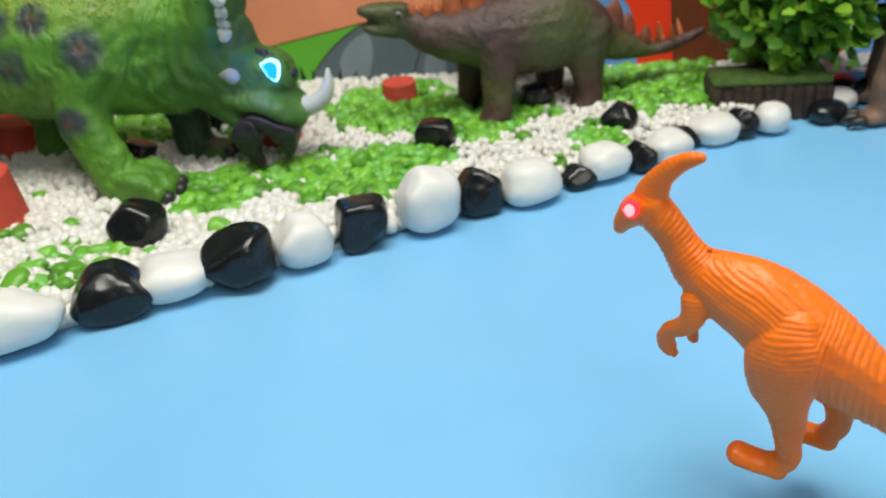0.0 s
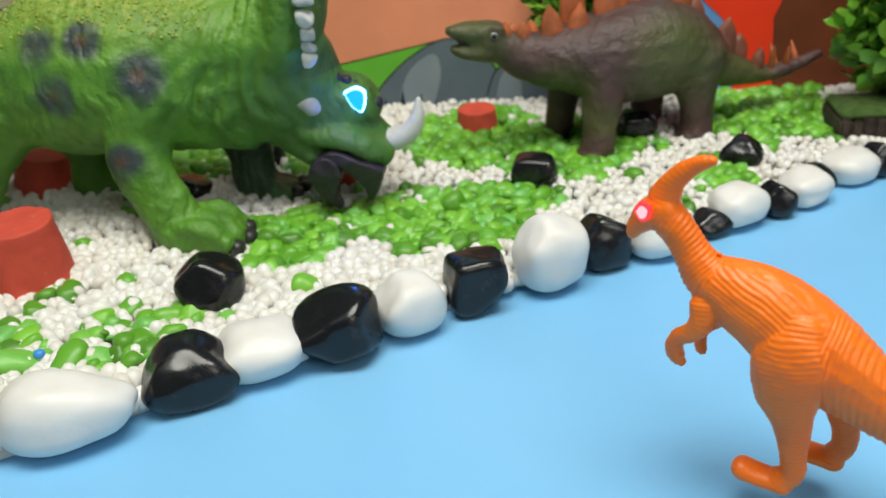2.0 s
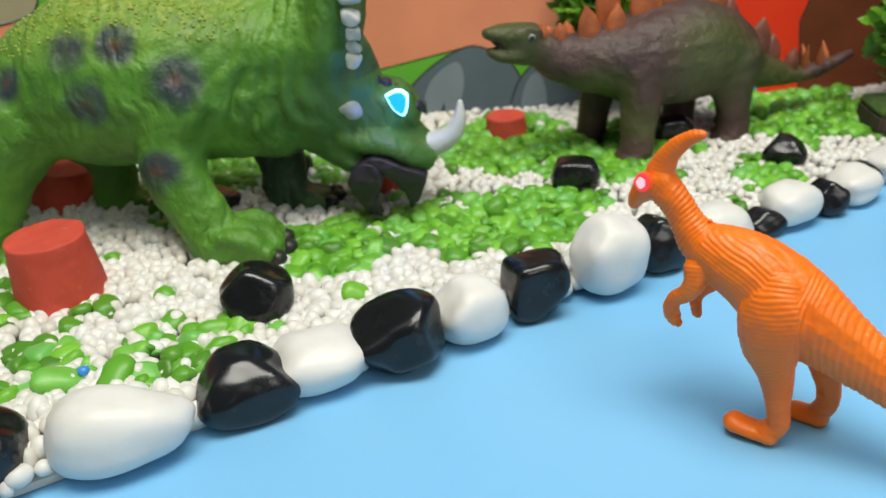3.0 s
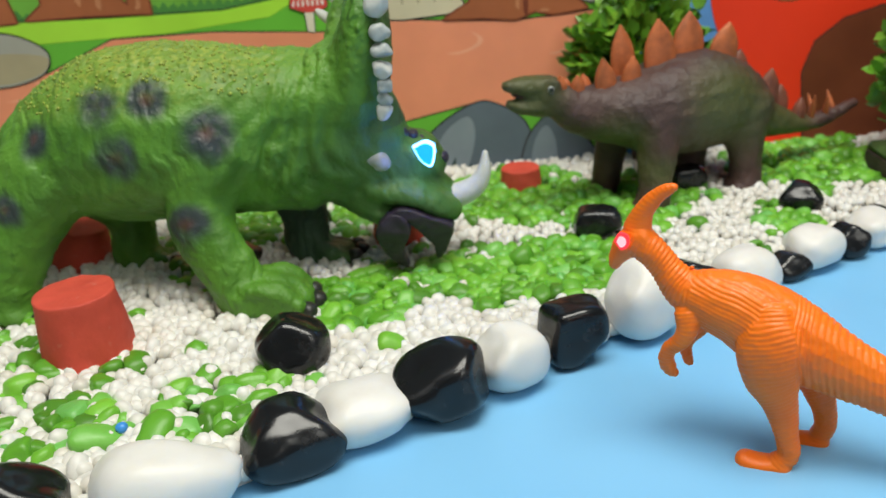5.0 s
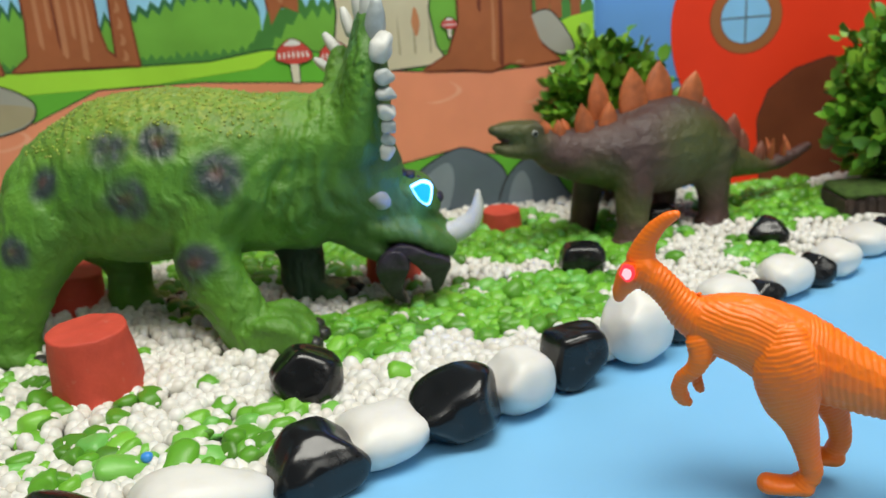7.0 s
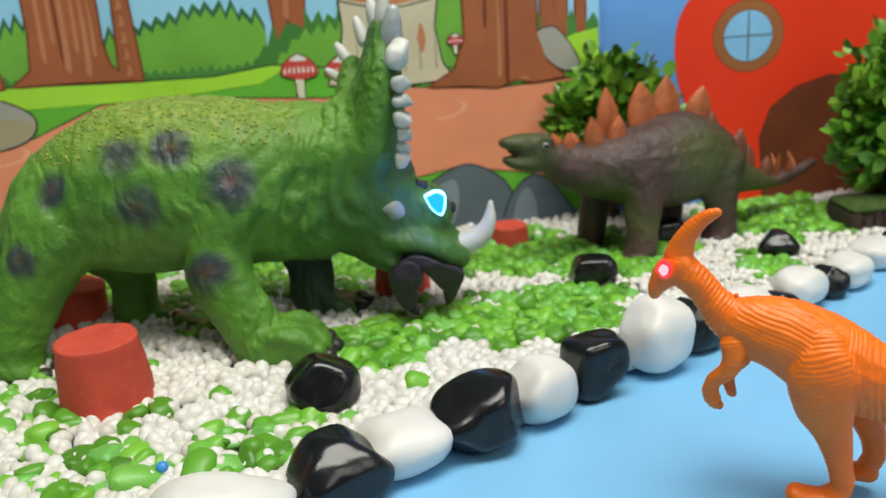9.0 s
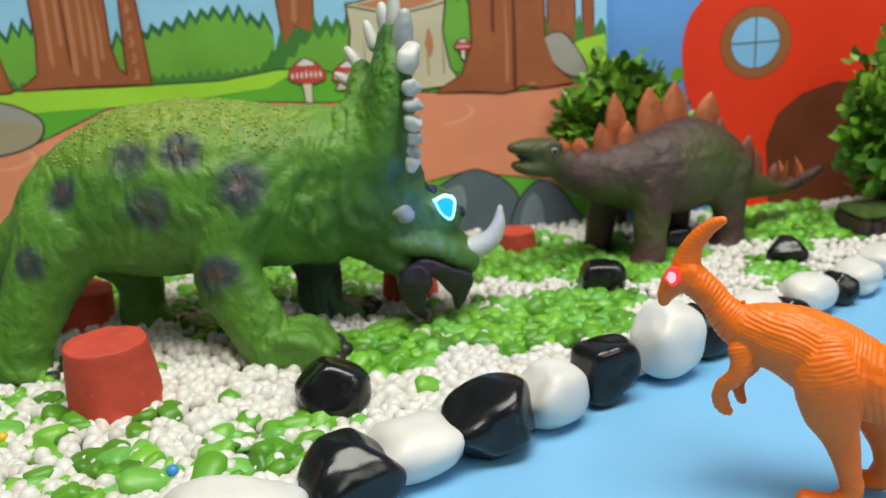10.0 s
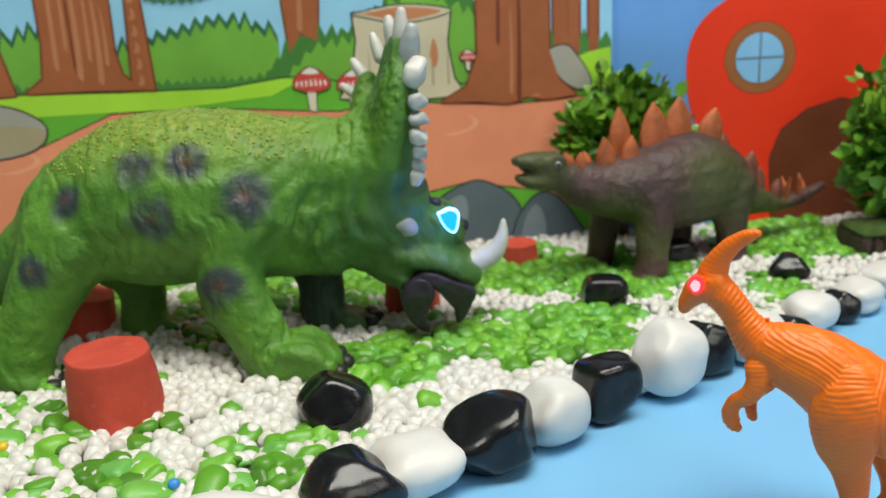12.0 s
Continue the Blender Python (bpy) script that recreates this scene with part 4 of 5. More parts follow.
spots = neck_folds(hide)
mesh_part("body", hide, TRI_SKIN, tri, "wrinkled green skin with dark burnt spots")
SCALE = plain("yellow_green_scale", (0.25, 0.32, 0.045), 0.5, 0.3, 200.0, 0.2)
pick = random.Random(12)
vs, fs = [], []
for spot in pick.sample(spots, min(len(spots), 620)):
    shape, faces = bead_shapes[4 + pick.randrange(3)]
    r = pick.uniform(0.0007, 0.0014)
    fs += [[k + len(vs) for k in f] for f in faces.tolist()]
    vs += [tuple(Vector(p) * r + spot) for p in shape]
data = bpy.data.meshes.new("back_scale")
data.from_pydata(vs, [], fs)
tagged(mesh_part("back_scale", data, SCALE, tri, "small raised yellow-green scales"), kind="stuff")
part("nose_horn", horn(bmesh.new(), at([(-0.055, 0.138, 0.0595, 0.009, 0.009), (-0.043, 0.137, 0.0615, 0.0085, 0.0085), (-0.0325, 0.136, 0.0675, 0.0072, 0.0072), (-0.0268, 0.1355, 0.0775, 0.0050, 0.0050), (-0.0252, 0.1355, 0.0895, 0.0019, 0.0019)], O3)), HORN, tri, "white curved nose horn")
part("cheek_horn", moved_lump((0.0088, 0.0085, 0.0078), 241, (-0.0945 - O3[0], 0.1065 - O3[1], 0.0995 - O3[2]), 3, 2.6, 5, 0.25), SILVER, tri, "silvery white cheek horn")


def jaw(outline, thick, y):
    """A horny plate from its side view: thick() gives half its breadth at a height; the edges are worn round."""
    bm = bmesh.new()
    ring = spline([*outline, outline[0]], 4)[:-1]
    near = [bm.verts.new((x, y - thick(z), z)) for x, z in ring]
    far = [bm.verts.new((x, y + thick(z), z)) for x, z in ring]
    for tri_ in tessellate_polygon([[Vector((x, z, 0)) for x, z in ring]]):
        bm.faces.new([near[k] for k in tri_])
        bm.faces.new([far[k] for k in tri_][::-1])
    for k in range(len(ring)):
        m = (k + 1) % len(ring)
        bm.faces.new((near[k], far[k], far[m], near[m]))
    return fused(bm, 0.0011, 6, ((0.006, 0.0006), (0.0025, 0.0003)))


UPPER = [(0.1601, 0.0640), (0.1660, 0.0675), (0.1755, 0.0655), (0.1855, 0.0600), (0.1999, 0.0520), (0.1980, 0.0415), (0.1938, 0.0312), (0.1874, 0.0250), (0.1858, 0.0365), (0.1815, 0.0420), (0.1770, 0.0495), (0.1723, 0.0552), (0.1648, 0.0590)]
LOWER = [(0.1487, 0.0500), (0.1525, 0.0585), (0.1601, 0.0640), (0.1681, 0.0625), (0.1724, 0.0535), (0.1687, 0.0418), (0.1655, 0.0326), (0.1685, 0.0215), (0.1615, 0.0230), (0.1536, 0.0343)]
mesh_part("upper_beak", jaw(UPPER, lambda z: 0.003 + 0.013 * min(1.0, max(0.0, (z - 0.025) / 0.035)), -0.016), BEAK, tri, "dark purple hooked upper beak")
mesh_part("lower_beak", jaw(LOWER, lambda z: 0.003 + 0.012 * min(1.0, max(0.0, (z - 0.022) / 0.03)), -0.018), BEAK, tri, "dark purple hooked lower beak")
for k, (x, y, z, r) in enumerate(((-0.085, 0.091, 0.134, 0.0042), (-0.084, 0.088, 0.143, 0.0036), (-0.083, 0.086, 0.151, 0.004), (-0.083, 0.085, 0.161, 0.0045), (-0.082, 0.085, 0.172, 0.0044), (-0.082, 0.086, 0.182, 0.0048), (-0.083, 0.09, 0.200, 0.0066))):
    part("frill_stud", moved_lump((r * 1.35, r * 1.2, r * (1.25 if k < 6 else 1.45)), 200 + k, (x - O3[0], y - O3[1], z - O3[2]), 3, 3.2, 7, 0.45), SILVER if k % 3 else HORN, tri)
for a, b, r in (((-0.086, 0.10, 0.205), (-0.083, 0.096, 0.226), 0.0068), ((-0.090, 0.115, 0.216), (-0.088, 0.114, 0.236), 0.005), ((-0.094, 0.13, 0.216), (-0.096, 0.132, 0.231), 0.005),
                ((-0.103, 0.152, 0.205), (-0.107, 0.158, 0.220), 0.0042), ((-0.115, 0.165, 0.192), (-0.122, 0.172, 0.203), 0.0042), ((-0.122, 0.168, 0.18), (-0.131, 0.176, 0.186), 0.0036)):
    a, b = Vector(a) - Vector(O3), Vector(b) - Vector(O3)
    rows = [(*(a + (b - a) * f), r * q, r * q) for f, q in ((0, 1.0), (0.35, 0.98), (0.7, 0.85), (0.95, 0.6))]
    part("frill_spike", horn(bmesh.new(), rows), SILVER if a.y < -0.02 else HORN, tri)
for x, y, z in ((-0.142, 0.055, 0.020), (-0.138, 0.070, 0.020), (-0.143, 0.085, 0.020), (-0.322, 0.071, 0.018), (-0.318, 0.083, 0.018), (-0.322, 0.095, 0.018), (-0.122, 0.144, 0.017), (-0.118, 0.154, 0.017), (-0.122, 0.164, 0.017), (-0.256, 0.156, 0.017), (-0.252, 0.168, 0.017)):
    part("claw", moved_lump((0.0062, 0.0064, 0.0060), 7, (x - 0.0012 - O3[0], y - O3[1], z + 0.001 - O3[2]), 3), CLAW, tri)
for k in range(5):
    part("brow_bump", moved_lump((0.0046, 0.0042, 0.0042), 260 + k, (-0.079 + 0.0062 * k - O3[0], 0.127 + 0.002 * k - O3[1], 0.1105 - 0.0038 * k * (0.6 + 0.2 * k) - O3[2]), 3, 2.4, 3, 0.3), BEAK, tri)


def eye_plate(name, pts, thick, material, parent, y, label=""):
    """A small rounded plate standing in the x-z plane."""
    ring = spline([*pts, pts[0]], 8)[:-1]
    bm = bmesh.new()
    front = [bm.verts.new((p[0], y - thick, p[1])) for p in ring]
    back = [bm.verts.new((p[0], y, p[1])) for p in ring]
    bm.faces.new(front)
    bm.faces.new(back[::-1])
    for k in range(len(ring)):
        bm.faces.new((front[k], back[k], back[(k + 1) % len(ring)], front[(k + 1) % len(ring)]))
    bmesh.ops.recalc_face_normals(bm, faces=bm.faces)
    return part(name, bm, material, parent, label, False)


EYE = [(-0.0085, 0.006), (0.001, 0.0095), (0.0082, 0.006), (0.0078, -0.003), (0.0042, -0.0098), (-0.003, -0.005)]
ex, ez = -0.0650 - O3[0], 0.0980 - O3[2]
eye = eye_plate("eye", [(ex + x * 0.86, ez + z * 0.9) for x, z in EYE], 0.003, EYE_RIM, tri, 0.1185 - O3[1], "glowing blue eye with a bright rim")
eye_plate("iris", [(ex + x * 0.71, ez + z * 0.75) for x, z in EYE], 0.0035, EYE_BLUE, eye, 0.1182 - O3[1], "bright blue glowing iris")
eye_lamp = bpy.data.lights.new("eye_glow", "POINT")
eye_lamp.energy, eye_lamp.color, eye_lamp.shadow_soft_size = 0.030, (0.03, 0.14, 1.0), 0.002
glow_ob = tagged(new("eye_glow", eye_lamp), kind="structure")
glow_ob.matrix_world = pose(ex + O3[0] + 0.004, 0.090, ez + O3[2] + 0.004)


# ---- the plated dinosaur ----
steg = thing("plated_dinosaur_toy", pose(-0.011, 0.194, 0, 0, 0, 18.2), "brown-green vinyl plated dinosaur toy with orange back plates, standing on gravel", "toy dinosaur")
bm = bmesh.new()
for rows in (
    [(0.034, 0, 0.1100, 0.0120, 0.0118), (0.046, 0, 0.1020, 0.0125, 0.0135), (0.062, 0, 0.0940, 0.0170, 0.0190), (0.082, 0, 0.0885, 0.0240, 0.0230), (0.108, 0, 0.0865, 0.034, 0.031), (0.135, 0, 0.0850, 0.039, 0.0380), (0.168, 0, 0.0850, 0.039, 0.0395), (0.192, 0, 0.0800, 0.033, 0.0330), (0.210, 0, 0.0710, 0.024, 0.0235), (0.227, 0, 0.0610, 0.017, 0.0155), (0.246, 0, 0.0545, 0.012, 0.0105), (0.268, 0, 0.0505, 0.009, 0.0072), (0.290, 0, 0.0530, 0.007, 0.0055), (0.315, 0, 0.0600, 0.004, 0.0040)],
    [(0.038, 0, 0.1125, 0.0120, 0.0105), (0.026, 0, 0.1155, 0.0115, 0.0096), (0.015, 0, 0.1180, 0.0092, 0.0070), (0.0065, 0, 0.1195, 0.0066, 0.0045)],
    [(0.038, 0, 0.1030, 0.0110, 0.0115), (0.024, 0, 0.1025, 0.0092, 0.0075), (0.014, 0, 0.1035, 0.0075, 0.0050), (0.0078, 0, 0.1058, 0.0056, 0.0036)],
    [(0.038, 0, 0.1085, 0.0118, 0.0110), (0.026, 0, 0.1090, 0.0100, 0.0080), (0.021, 0, 0.1095, 0.0085, 0.0050)],
    [(0.028, -0.0065, 0.1190, 0.0035, 0.0035), (0.036, -0.0080, 0.1200, 0.0040, 0.0030), (0.043, -0.0070, 0.1165, 0.0035, 0.0030)], [(0.030, -0.0085, 0.1105, 0.0030, 0.0028), (0.040, -0.0090, 0.1085, 0.0030, 0.0026)],
    [(0.117, -0.020, 0.082, 0.017, 0.023), (0.115, -0.025, 0.056, 0.014, 0.016), (0.111, -0.028, 0.035, 0.012, 0.0130), (0.109, -0.029, 0.020, 0.013, 0.0140)],
    [(0.107, -0.029, 0.019, 0.014, 0.007), (0.098, -0.030, 0.0170, 0.013, 0.005)],
    [(0.110, 0.022, 0.075, 0.015, 0.020), (0.104, 0.028, 0.05, 0.012, 0.014), (0.100, 0.032, 0.016, 0.012, 0.012)], [(0.098, 0.032, 0.013, 0.013, 0.007), (0.088, 0.032, 0.0115, 0.012, 0.005)],
    [(0.193, -0.016, 0.078, 0.018, 0.028), (0.197, -0.018, 0.052, 0.013, 0.017), (0.198, -0.019, 0.033, 0.012, 0.013), (0.198, -0.019, 0.020, 0.013, 0.014)], [(0.195, -0.019, 0.018, 0.014, 0.007), (0.187, -0.019, 0.0160, 0.013, 0.005)],
    [(0.185, 0.020, 0.075, 0.016, 0.024), (0.178, 0.026, 0.045, 0.013, 0.015), (0.178, 0.028, 0.016, 0.012, 0.013)], [(0.175, 0.028, 0.013, 0.013, 0.007), (0.166, 0.028, 0.0115, 0.012, 0.005)],
):
    sweep(bm, rows)
mesh_part("body", fused(bm, 0.0017, 3, ((0.02, 0.0012), (0.007, 0.0007))), STEG_SKIN, steg, "wrinkled brown skin with olive green flanks")


def leaf_plate(base, tip, width, lat, thick=0.0045):
    """A pointed back plate between two places on the side view."""
    bm = bmesh.new()
    bmesh.ops.create_uvsphere(bm, u_segments=20, v_segments=14, radius=1)
    a, b = Vector((base[0], lat, base[1])), Vector((tip[0], lat * 1.4, tip[1]))
    up = b - a
    length = up.length
    up.normalize()
    side = Vector((0, 1, 0)).cross(up).normalized()
    for v in bm.verts:
        f = (v.co.z + 1) / 2
        shape = (math.sin(math.pi * min(1, f * 0.60 + 0.30)) ** 0.7) * (1 - f ** 6) + 0.02
        d = math.hypot(v.co.x, v.co.y) + 1e-9
        ux, uy = v.co.x / d, v.co.y / d
        keep = 1.0 if d > 1e-4 else 0.0
        rib = 1 + 0.2 * math.sin(ux * 11)
        v.co = a + up * (f * 1.12 - 0.12) * length + side * (ux * width / 2 * shape * keep) + Vector((0, 1, 0)) * (uy * thick * (0.3 + 0.7 * shape) * keep * rib)
    return bm


for bx, bz, tx, tz, w, lat in (
    (0.0473, 0.1100, 0.0464, 0.1224, 0.0085, -0.003), (0.0540, 0.1080, 0.0535, 0.1190, 0.009, 0.003), (0.0605, 0.1050, 0.0600, 0.1208, 0.0115, -0.003), (0.0710, 0.1050, 0.0690, 0.1190, 0.010, 0.004), (0.0838, 0.1020, 0.0791, 0.1311, 0.0175, -0.005), (0.1018, 0.1040, 0.1027, 0.1299, 0.0170, -0.007),
    (0.1032, 0.1120, 0.1014, 0.1506, 0.0200, 0.005), (0.1298, 0.1140, 0.1264, 0.1531, 0.0265, -0.003), (0.1574, 0.1180, 0.1592, 0.1536, 0.0270, 0.004), (0.1821, 0.1120, 0.1880, 0.1430, 0.0250, -0.003), (0.2005, 0.0960, 0.2045, 0.1190, 0.0200, 0.003), (0.2246, 0.0720, 0.2290, 0.1020, 0.0215, -0.003), (0.2418, 0.0640, 0.2445, 0.0855, 0.0180, 0.003), (0.2570, 0.0560, 0.2590, 0.0740, 0.0120, -0.003),
):
    part("back_plate", leaf_plate((bx, bz), (tx, tz), w, lat), PLATE if bx < 0.19 else RUST, steg, "pointed orange-brown back plate" if bx < 0.19 else "dark rust-brown back plate")
for x0, z0, x1, z1, lat in ((0.271, 0.054, 0.2689, 0.0745, -0.005), (0.285, 0.054, 0.2813, 0.0720, -0.005), (0.278, 0.053, 0.2765, 0.071, 0.006), (0.296, 0.056, 0.2943, 0.0715, 0.005)):
    part("tail_spike", horn(bmesh.new(), [(x0, lat * 0.4, z0, 0.003, 0.003), ((x0 + x1) / 2, lat, (z0 + z1) / 2, 0.0024, 0.0024), (x1, lat * 1.6, z1, 0.0007, 0.0007)]), PLATE, steg)
e = part("eye", moved_lump((0.0026, 0.0018, 0.0026), 3, (0.0355, -0.0118, 0.1150), 3, 2, 0, 0), SILVER, steg, "round white-rimmed eye")
part("pupil", moved_lump((0.0020, 0.0012, 0.0020), 3, (0.0352, -0.0130, 0.1150), 3, 2, 0, 0), CLAW, e)
part("mouth", horn(bmesh.new(), [(0.026, 0, 0.1110, 0.0085, 0.0035), (0.017, 0, 0.1122, 0.0070, 0.0035), (0.012, 0, 0.1130, 0.0055, 0.0025)]), MOUTH, steg, "dark red open mouth")


# ---- a brown toy whose leg stands on the blue board ----
brown = thing("brown_dinosaur_toy", (0.425, 0.200, 0.0), "brown vinyl dinosaur toy with dark claws on the blue board", "toy dinosaur")
bm = bmesh.new()
for rows in (
    [(-0.002, 0.0, 0.011, 0.014, 0.011), (0.0, 0.0, 0.035, 0.013, 0.013), (0.012, 0.0, 0.065, 0.018, 0.02), (0.03, 0.005, 0.09, 0.024, 0.03)],
    [(0.004, 0.0, 0.009, 0.014, 0.009), (-0.014, -0.004, 0.007, 0.012, 0.007)],
    [(0.01, 0.05, 0.011, 0.013, 0.011), (0.012, 0.05, 0.035, 0.013, 0.013), (0.022, 0.05, 0.065, 0.018, 0.02), (0.035, 0.04, 0.09, 0.022, 0.03)], [(0.012, 0.05, 0.009, 0.013, 0.009), (-0.006, 0.05, 0.007, 0.011, 0.007)],
    [(0.0, 0.025, 0.125, 0.02, 0.022), (0.03, 0.025, 0.105, 0.03, 0.034), (0.07, 0.025, 0.09, 0.026, 0.028), (0.12, 0.025, 0.07, 0.012, 0.012), (0.18, 0.03, 0.06, 0.004, 0.004)],
    [(-0.005, 0.025, 0.13, 0.017, 0.019), (-0.015, 0.025, 0.155, 0.014, 0.015), (-0.04, 0.025, 0.165, 0.009, 0.01)],
):
    sweep(bm, rows)
mesh_part("body", fused(bm, 0.0022, 3, ((0.015, 0.0012),)), BROWN_SKIN, brown)
for x, y in ((-0.028, -0.014), (-0.031, -0.004), (-0.027, 0.006), (-0.02, 0.042), (-0.022, 0.051), (-0.018, 0.059)):
    part("claw", horn(bmesh.new(), [(x + 0.006, y, 0.008, 0.004, 0.004), (x, y, 0.0065, 0.0035, 0.0035), (x - 0.005, y, 0.003, 0.001, 0.001)]), CLAW, brown)


# ---- shrubs ----
def leaf_mesh(seed, centre, radii, count, size, floor_z):
    """A crown of many small folded leaves in clumps, with an uneven outline."""
    r = random.Random(seed)
    v, f = [], []
    clumps = []
    for _ in range(max(8, count // 9)):
        d = Vector((r.gauss(0, 1), r.gauss(0, 1), r.gauss(0, 1))).normalized()
        rad = r.uniform(0.45, 1.0) ** 0.6 * (1 + 0.25 * noise.noise(d * 2.2 + Vector((seed, 0, 0))))
        clumps.append((d, Vector((d.x * radii[0], d.y * radii[1], d.z * radii[2])) * rad))
    for k in range(count):
        d, c = clumps[k % len(clumps)]
        p = Vector(centre) + c + Vector((r.gauss(0, 1), r.gauss(0, 1), r.gauss(0, 1))) * size * 0.55
        if p.z < floor_z:
            continue
        way = (d + Vector((r.gauss(0, 0.6), r.gauss(0, 0.6), r.gauss(0, 0.6) + 0.3))).normalized()
        side = way.cross(Vector((r.gauss(0, 1), r.gauss(0, 1), r.gauss(0, 1)))).normalized()
        up = side.cross(way)
        s = size * r.uniform(0.7, 1.2)
        b = len(v)
        for a, w, h in ((0, 0, 0), (0.3, 0.34, 0.10), (0.3, -0.34, 0.10), (0.35, 0, 0), (0.68, 0.32, 0.08), (0.68, -0.32, 0.08), (0.7, 0, -0.02), (1.0, 0, -0.08)):
            v.append(tuple(p + way * (a * s) + side * (w * s) + up * (h * s)))
        f += [(b, b + 1, b + 3), (b, b + 3, b + 2), (b + 1, b + 4, b + 6, b + 3), (b + 2, b + 3, b + 6, b + 5), (b + 4, b + 7, b + 6), (b + 5, b + 6, b + 7)]
    data = bpy.data.meshes.new("leaves")
    data.from_pydata(v, [], f)
    return data


def shrub(place, centre, radii, count, size, seed, label):
    ob = thing("shrub", (*place, 0.0), label, "plant", "shrubs")
    local = (centre[0] - place[0], centre[1] - place[1], centre[2])
    tagged(mesh_part("leaves", leaf_mesh(seed, local, radii, count, size, 0.02), LEAF, ob, "small glossy green leaves"), kind="stuff")
    r = random.Random(seed)
    for k in range(6):
        top = Vector(local) + Vector((r.uniform(-0.6, 0.6) * radii[0], r.uniform(-0.5, 0.5) * radii[1], r.uniform(-0.2, 0.6) * radii[2]))
        part("stem", sweep(bmesh.new(), [(r.uniform(-0.006, 0.006), r.uniform(-0.006, 0.006), 0.006, 0.002, 0.002), (top.x * 0.4, top.y * 0.4, top.z * 0.5, 0.0016, 0.0016), (top.x, top.y, top.z, 0.0008, 0.0008)], 7), STEM, ob)
    return ob


shrub((0.115, 0.322), (0.113, 0.318, 0.108), (0.047, 0.017, 0.048), 1150, 0.0150, 3, "low leafy green artificial shrub before the backdrop")
log = thing("log_planter", (0.337, 0.238, 0.0), "dark bark log planter topped with green felt", "planter")
for k in range(12):
    x0 = -0.050 + k * 0.0084
    h = 0.031 + 0.003 * noise.noise(Vector((k * 1.7, 0, 0)))
    part("bark", box(bmesh.new(), (x0, -0.0235 - 0.003 * abs(noise.noise(Vector((k * 2.3, 1, 0)))), 0.0), (x0 + 0.0083, 0.0235, h), 0.0018), BARK, log, "", False)
part("felt", box(bmesh.new(), (-0.049, -0.0215, 0.029), (0.050, 0.0225, 0.0365), 0.002), FELT, log, "green felt top")
shrub((0.352, 0.245), (0.366, 0.262, 0.104), (0.061, 0.042, 0.068), 2500, 0.0155, 8, "full leafy green artificial shrub on a log planter")


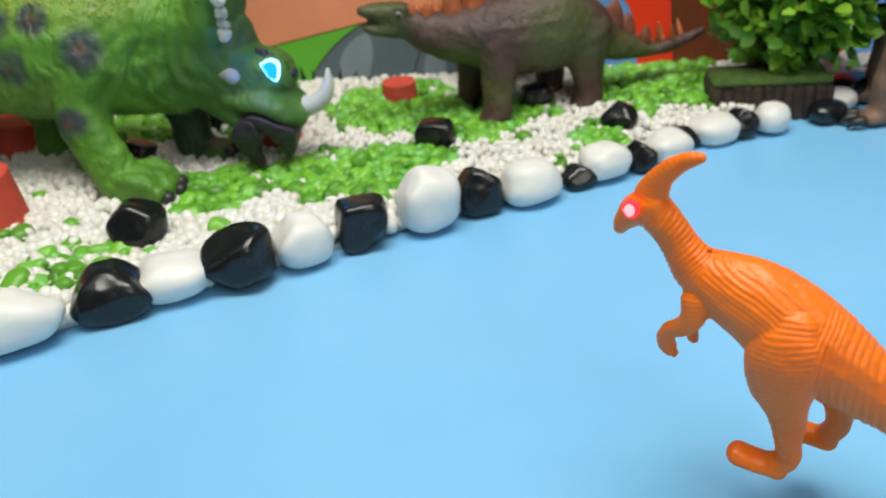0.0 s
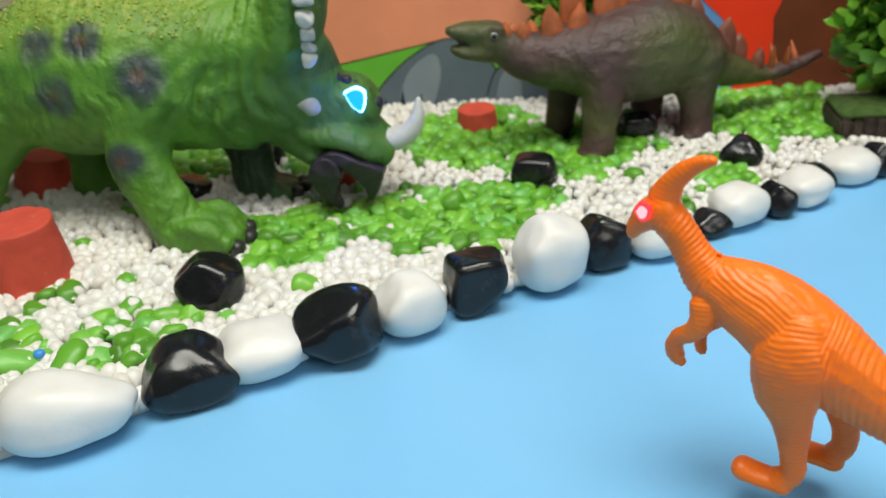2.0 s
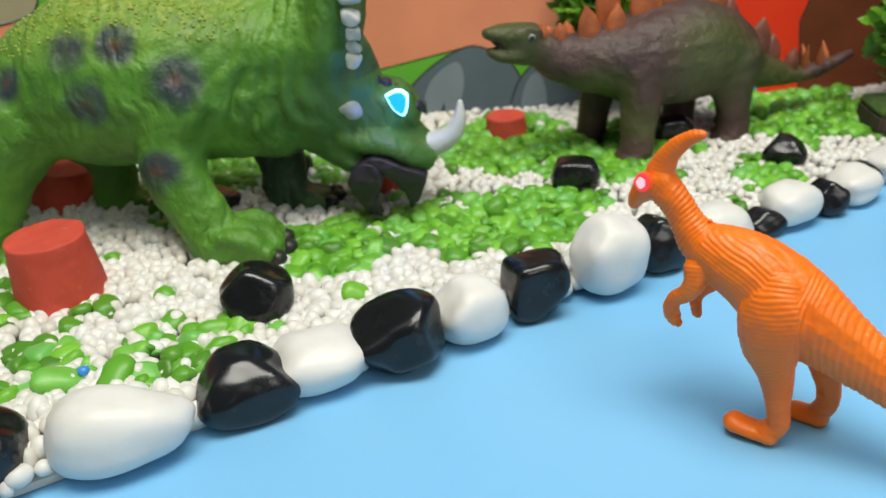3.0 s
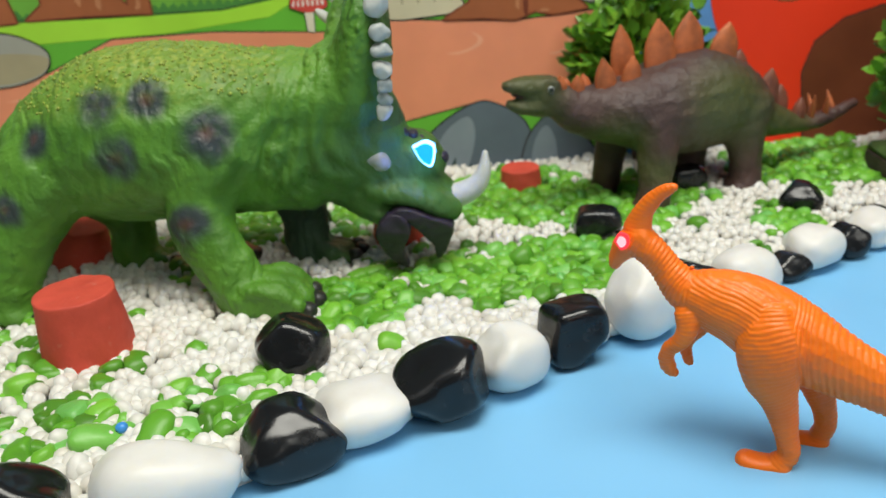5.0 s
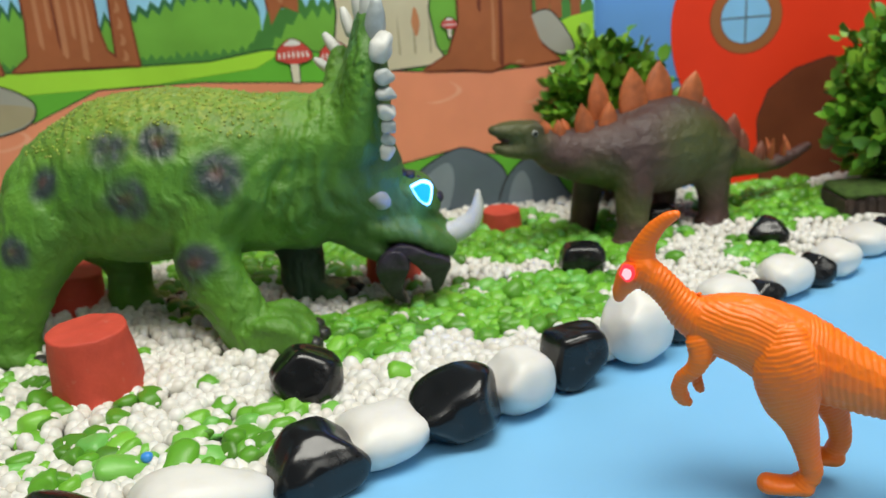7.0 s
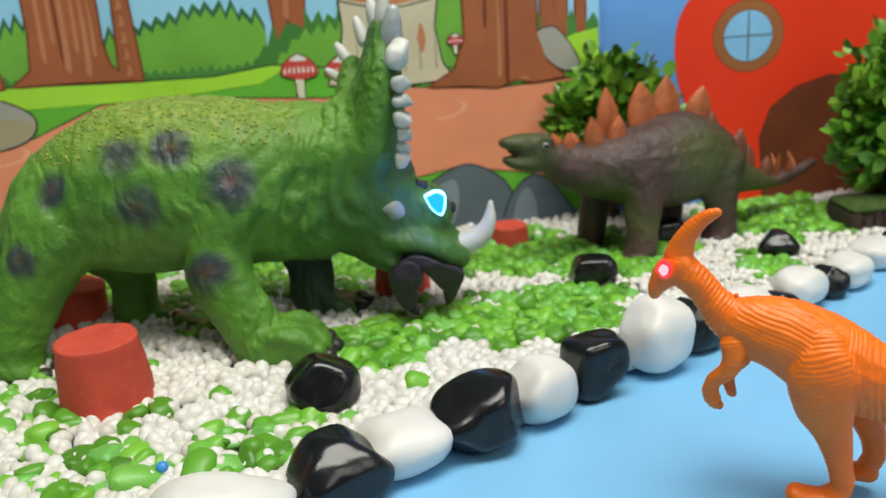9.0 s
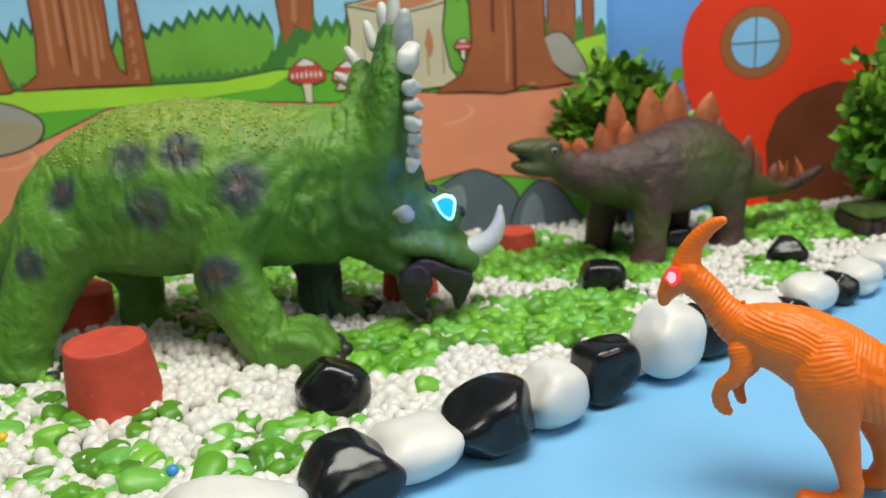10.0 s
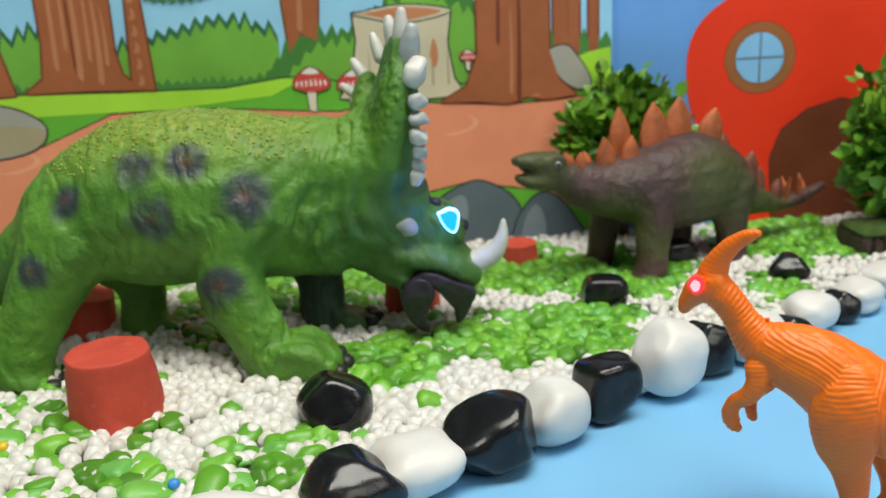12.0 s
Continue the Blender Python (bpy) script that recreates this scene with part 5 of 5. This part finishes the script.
# ---- the orange dinosaur that walks in ----
toy = thing("orange_dinosaur_toy", (0.1055, -0.1057, 0.0), "small orange rubber crested dinosaur toy walking on its hind legs", "toy dinosaur")
bm = bmesh.new()
TOY_LINES = []
for rows in (
    [(-0.0785, 0, 0.1035, 0.0068, 0.0082), (-0.0705, 0, 0.0980, 0.0066, 0.0074), (-0.0640, 0, 0.0905, 0.0070, 0.0076), (-0.0560, 0, 0.0830, 0.0090, 0.0105), (-0.0450, 0, 0.0795, 0.0120, 0.0145), (-0.0310, 0, 0.0765, 0.0155, 0.0172), (-0.0160, 0, 0.0692, 0.0165, 0.0192), (0.0, 0, 0.0615, 0.0145, 0.0178), (0.0130, 0, 0.0562, 0.0115, 0.0150), (0.0270, 0, 0.0510, 0.0095, 0.0130), (0.052, 0, 0.0420, 0.0070, 0.0098), (0.082, 0, 0.035, 0.0045, 0.0062), (0.112, 0, 0.028, 0.002, 0.0025)],
    [(-0.0770, 0, 0.1050, 0.0066, 0.0078), (-0.0830, 0, 0.1010, 0.0060, 0.0068), (-0.0872, 0, 0.0945, 0.0045, 0.0045), (-0.0885, 0, 0.0905, 0.0036, 0.0030)],
    [(-0.0790, 0, 0.1090, 0.0045, 0.0068), (-0.0765, 0, 0.1175, 0.0034, 0.0050), (-0.0720, 0, 0.1245, 0.0028, 0.0040), (-0.0670, 0, 0.1290, 0.0024, 0.0030), (-0.0635, 0, 0.1310, 0.0020, 0.0022)],
    [(-0.0160, -0.0095, 0.0800, 0.0060, 0.0085), (-0.0160, -0.0118, 0.0735, 0.0080, 0.0128), (-0.0158, -0.0128, 0.0640, 0.0088, 0.0145), (-0.0140, -0.0124, 0.0510, 0.0076, 0.0122), (-0.0090, -0.0105, 0.0370, 0.0058, 0.0078), (-0.0052, -0.0100, 0.0230, 0.0046, 0.0055), (-0.0030, -0.0095, 0.0120, 0.0046, 0.0048), (-0.0070, -0.0095, 0.0060, 0.0055, 0.0050)],
    [(-0.0050, -0.0095, 0.0050, 0.0060, 0.0045), (-0.0150, -0.0100, 0.0042, 0.0062, 0.0038), (-0.0215, -0.0105, 0.0045, 0.0060, 0.0045)],
    [(-0.0060, 0.0090, 0.0600, 0.0085, 0.0150), (0.0010, 0.0125, 0.0440, 0.0070, 0.0095), (0.0076, 0.0145, 0.0280, 0.0048, 0.0062), (0.0104, 0.0150, 0.0160, 0.0044, 0.0050), (0.0080, 0.0150, 0.0070, 0.0048, 0.0050)],
    [(0.0090, 0.0150, 0.0055, 0.0055, 0.0048), (-0.0020, 0.0150, 0.0042, 0.0058, 0.0038)],
    [(-0.0525, -0.0070, 0.0735, 0.0048, 0.0062), (-0.0520, -0.0085, 0.0670, 0.0042, 0.0052), (-0.0545, -0.0085, 0.0600, 0.0038, 0.0042), (-0.0600, -0.0070, 0.0535, 0.0032, 0.0036), (-0.0612, -0.0055, 0.0465, 0.0034, 0.0038), (-0.0590, -0.0045, 0.0415, 0.0032, 0.0034), (-0.0568, -0.0045, 0.0400, 0.0020, 0.0022)],
    [(-0.0480, 0.0060, 0.0690, 0.0055, 0.0075), (-0.0490, 0.0075, 0.0600, 0.0036, 0.0042), (-0.0545, 0.0070, 0.0510, 0.0030, 0.0032), (-0.0532, 0.0060, 0.0430, 0.0026, 0.0026), (-0.0520, 0.0060, 0.0410, 0.0018, 0.0018)],
):
    TOY_LINES.append(np.array(spline(rows, 12)))
    sweep(bm, rows, 16, 5)


def ribbed(data, limbs):
    """Moulded ridges: rings round neck, tail and limbs, long lines on the upper trunk, arcs on the thigh."""
    n = len(data.vertices)
    co, no = np.empty(n * 3), np.empty(n * 3)
    data.vertices.foreach_get("co", co)
    data.vertices.foreach_get("normal", no)
    co, no = co.reshape(-1, 3), no.reshape(-1, 3)
    nearest, along, across, which = np.full(n, 9.0), np.zeros(n), np.zeros(n), np.zeros(n, int)
    for k, line in enumerate(limbs):
        run = np.r_[0, np.cumsum(np.linalg.norm(np.diff(line[:, :3], axis=0), axis=1))]
        way = np.gradient(line[:, :3], axis=0)
        way /= np.linalg.norm(way, axis=1)[:, None] + 1e-9
        gap = np.linalg.norm(co[:, None, :] - line[None, :, :3], axis=2)
        i = np.argmin(gap, axis=1)
        fit = gap[np.arange(n), i] / ((line[i, 3] + line[i, 4]) / 2)
        off = co - line[i, :3]
        s = run[i] + (off * way[i]).sum(axis=1)
        up = off[:, 2] * way[i, 0] - off[:, 0] * way[i, 2]
        better = fit < nearest
        nearest[better], along[better], across[better], which[better] = fit[better], s[better], up[better], k
    warp = np.array([noise.noise(Vector(p) / 0.012) for p in co])
    fine = np.array([noise.noise(Vector(p) / 0.0022) for p in co])
    x = co[:, 0]
    trunk = which == 0
    long_lines = trunk & (x > -0.052) & (x < -0.008)
    s = np.where(long_lines, across * 1.0 + 0.0006 * warp, along + across * np.where(trunk & (x > -0.01), 0.55, 0.25) + 0.0010 * warp)
    pitch = np.where(long_lines, 0.0019, np.where(trunk & (x > 0.0), 0.0034, 0.0021))
    wave = np.abs(np.sin(math.pi * s / pitch))
    depth = np.where(long_lines, 0.00036, np.where(trunk, 0.00055, 0.00036))
    head = (which == 1) | (which == 4) | (which == 6)
    depth = np.where(head, 0.00008, np.where(which == 2, 0.00022, depth))
    depth = np.where((which == 0) & (co[:, 2] < 0.058) & (x < -0.02), 0.00018, depth)
    co = co + no * (depth * (wave - 0.65) + 0.00018 * fine * (depth > 0.0003))[:, None]
    data.vertices.foreach_set("co", co.ravel())
    data.update()
    return data


mesh_part("body", ribbed(fused(bm, 0.00055, 8, ((0.006, 0.0003),)), TOY_LINES), ORANGE, toy, "ribbed orange rubber body with a swept-back crest")
for x, z in ((-0.0535, 0.0935), (0.0043, 0.0765), (-0.024, 0.0505)):
    part("mould_knob", moved_lump((0.0013, 0.0011, 0.0011), 9, (x, 0, z), 2), ORANGE, toy)
EYE = [(-0.003, 0.0), (-0.001, 0.0035), (0.0026, 0.0025), (0.0028, -0.0012), (0.0, -0.003)]
e = eye_plate("eye", [(-0.0842 + x * 1.15, 0.1046 + z * 1.25) for x, z in EYE], 0.0016, EYE_RED, toy, -0.0058, "glowing red eye")
eye_plate("iris", [(-0.0842 + x * 0.72, 0.1046 + z * 0.8) for x, z in EYE], 0.0020, EYE_PINK, e, -0.0058, "bright pink glowing iris")


# ---- what moves ----
TOY_ROWS = [
    # t, x, y, z, yaw, tilt, lean
    (0, 0.2452, -0.2320, 0.0257, -0.2, -8.8, 6.5),
    (0.5, 0.2222, -0.2059, 0.0203, -0.3, -7.7, 3.7),
    (1, 0.2007, -0.1886, 0.0205, -1.0, -7.0, 4.4),
    (1.5, 0.1820, -0.1707, 0.0127, -3.0, -5.5, 1.5),
    (2, 0.1578, -0.1509, 0.0143, -4.5, -7.5, 1.5),
    (2.5, 0.1379, -0.1325, 0.0055, -6.6, -7.7, 0.5),
    (3, 0.1226, -0.1045, -0.0009, -9.5, -7.0, 0.5),
    (3.5, 0.1112, -0.0849, -0.0064, -9.2, -6.0, 0.4),
    (5.5, 0.1051, -0.0967, -0.0034, 1.8, -1.2, -0.8),
    (6, 0.1042, -0.1040, 0.0003, 0.5, -1.3, 1.2),
    (6.5, 0.1055, -0.1057, 0.0000, -0.0, -0.0, 0.0),
    (7, 0.1012, -0.1211, 0.0086, 3.0, 0.1, 2.5),
    (9, 0.0975, -0.1232, 0.0052, -1.7, -2.3, 2.6),
    (9.5, 0.0996, -0.1177, 0.0019, -1.6, -0.5, 0.7),
    (10, 0.0982, -0.1186, 0.0016, -4.0, -0.7, 0.8),
    (10.5, 0.0986, -0.1176, 0.0024, -1.2, 0.5, 1.8),
    (11, 0.0989, -0.1245, 0.0045, -7.8, 1.3, 1.1),
    (11.5, 0.0987, -0.1169, 0.0009, -3.1, 0.7, 0.7),
    (12, 0.0919, -0.1289, 0.0057, -6.9, -6.4, 2.5),
]


def motions():
    walk(toy, [(t, pose(x, y, z, lean, -tilt, -25.54 + yaw)) for t, x, y, z, yaw, tilt, lean in TOY_ROWS])


motions()
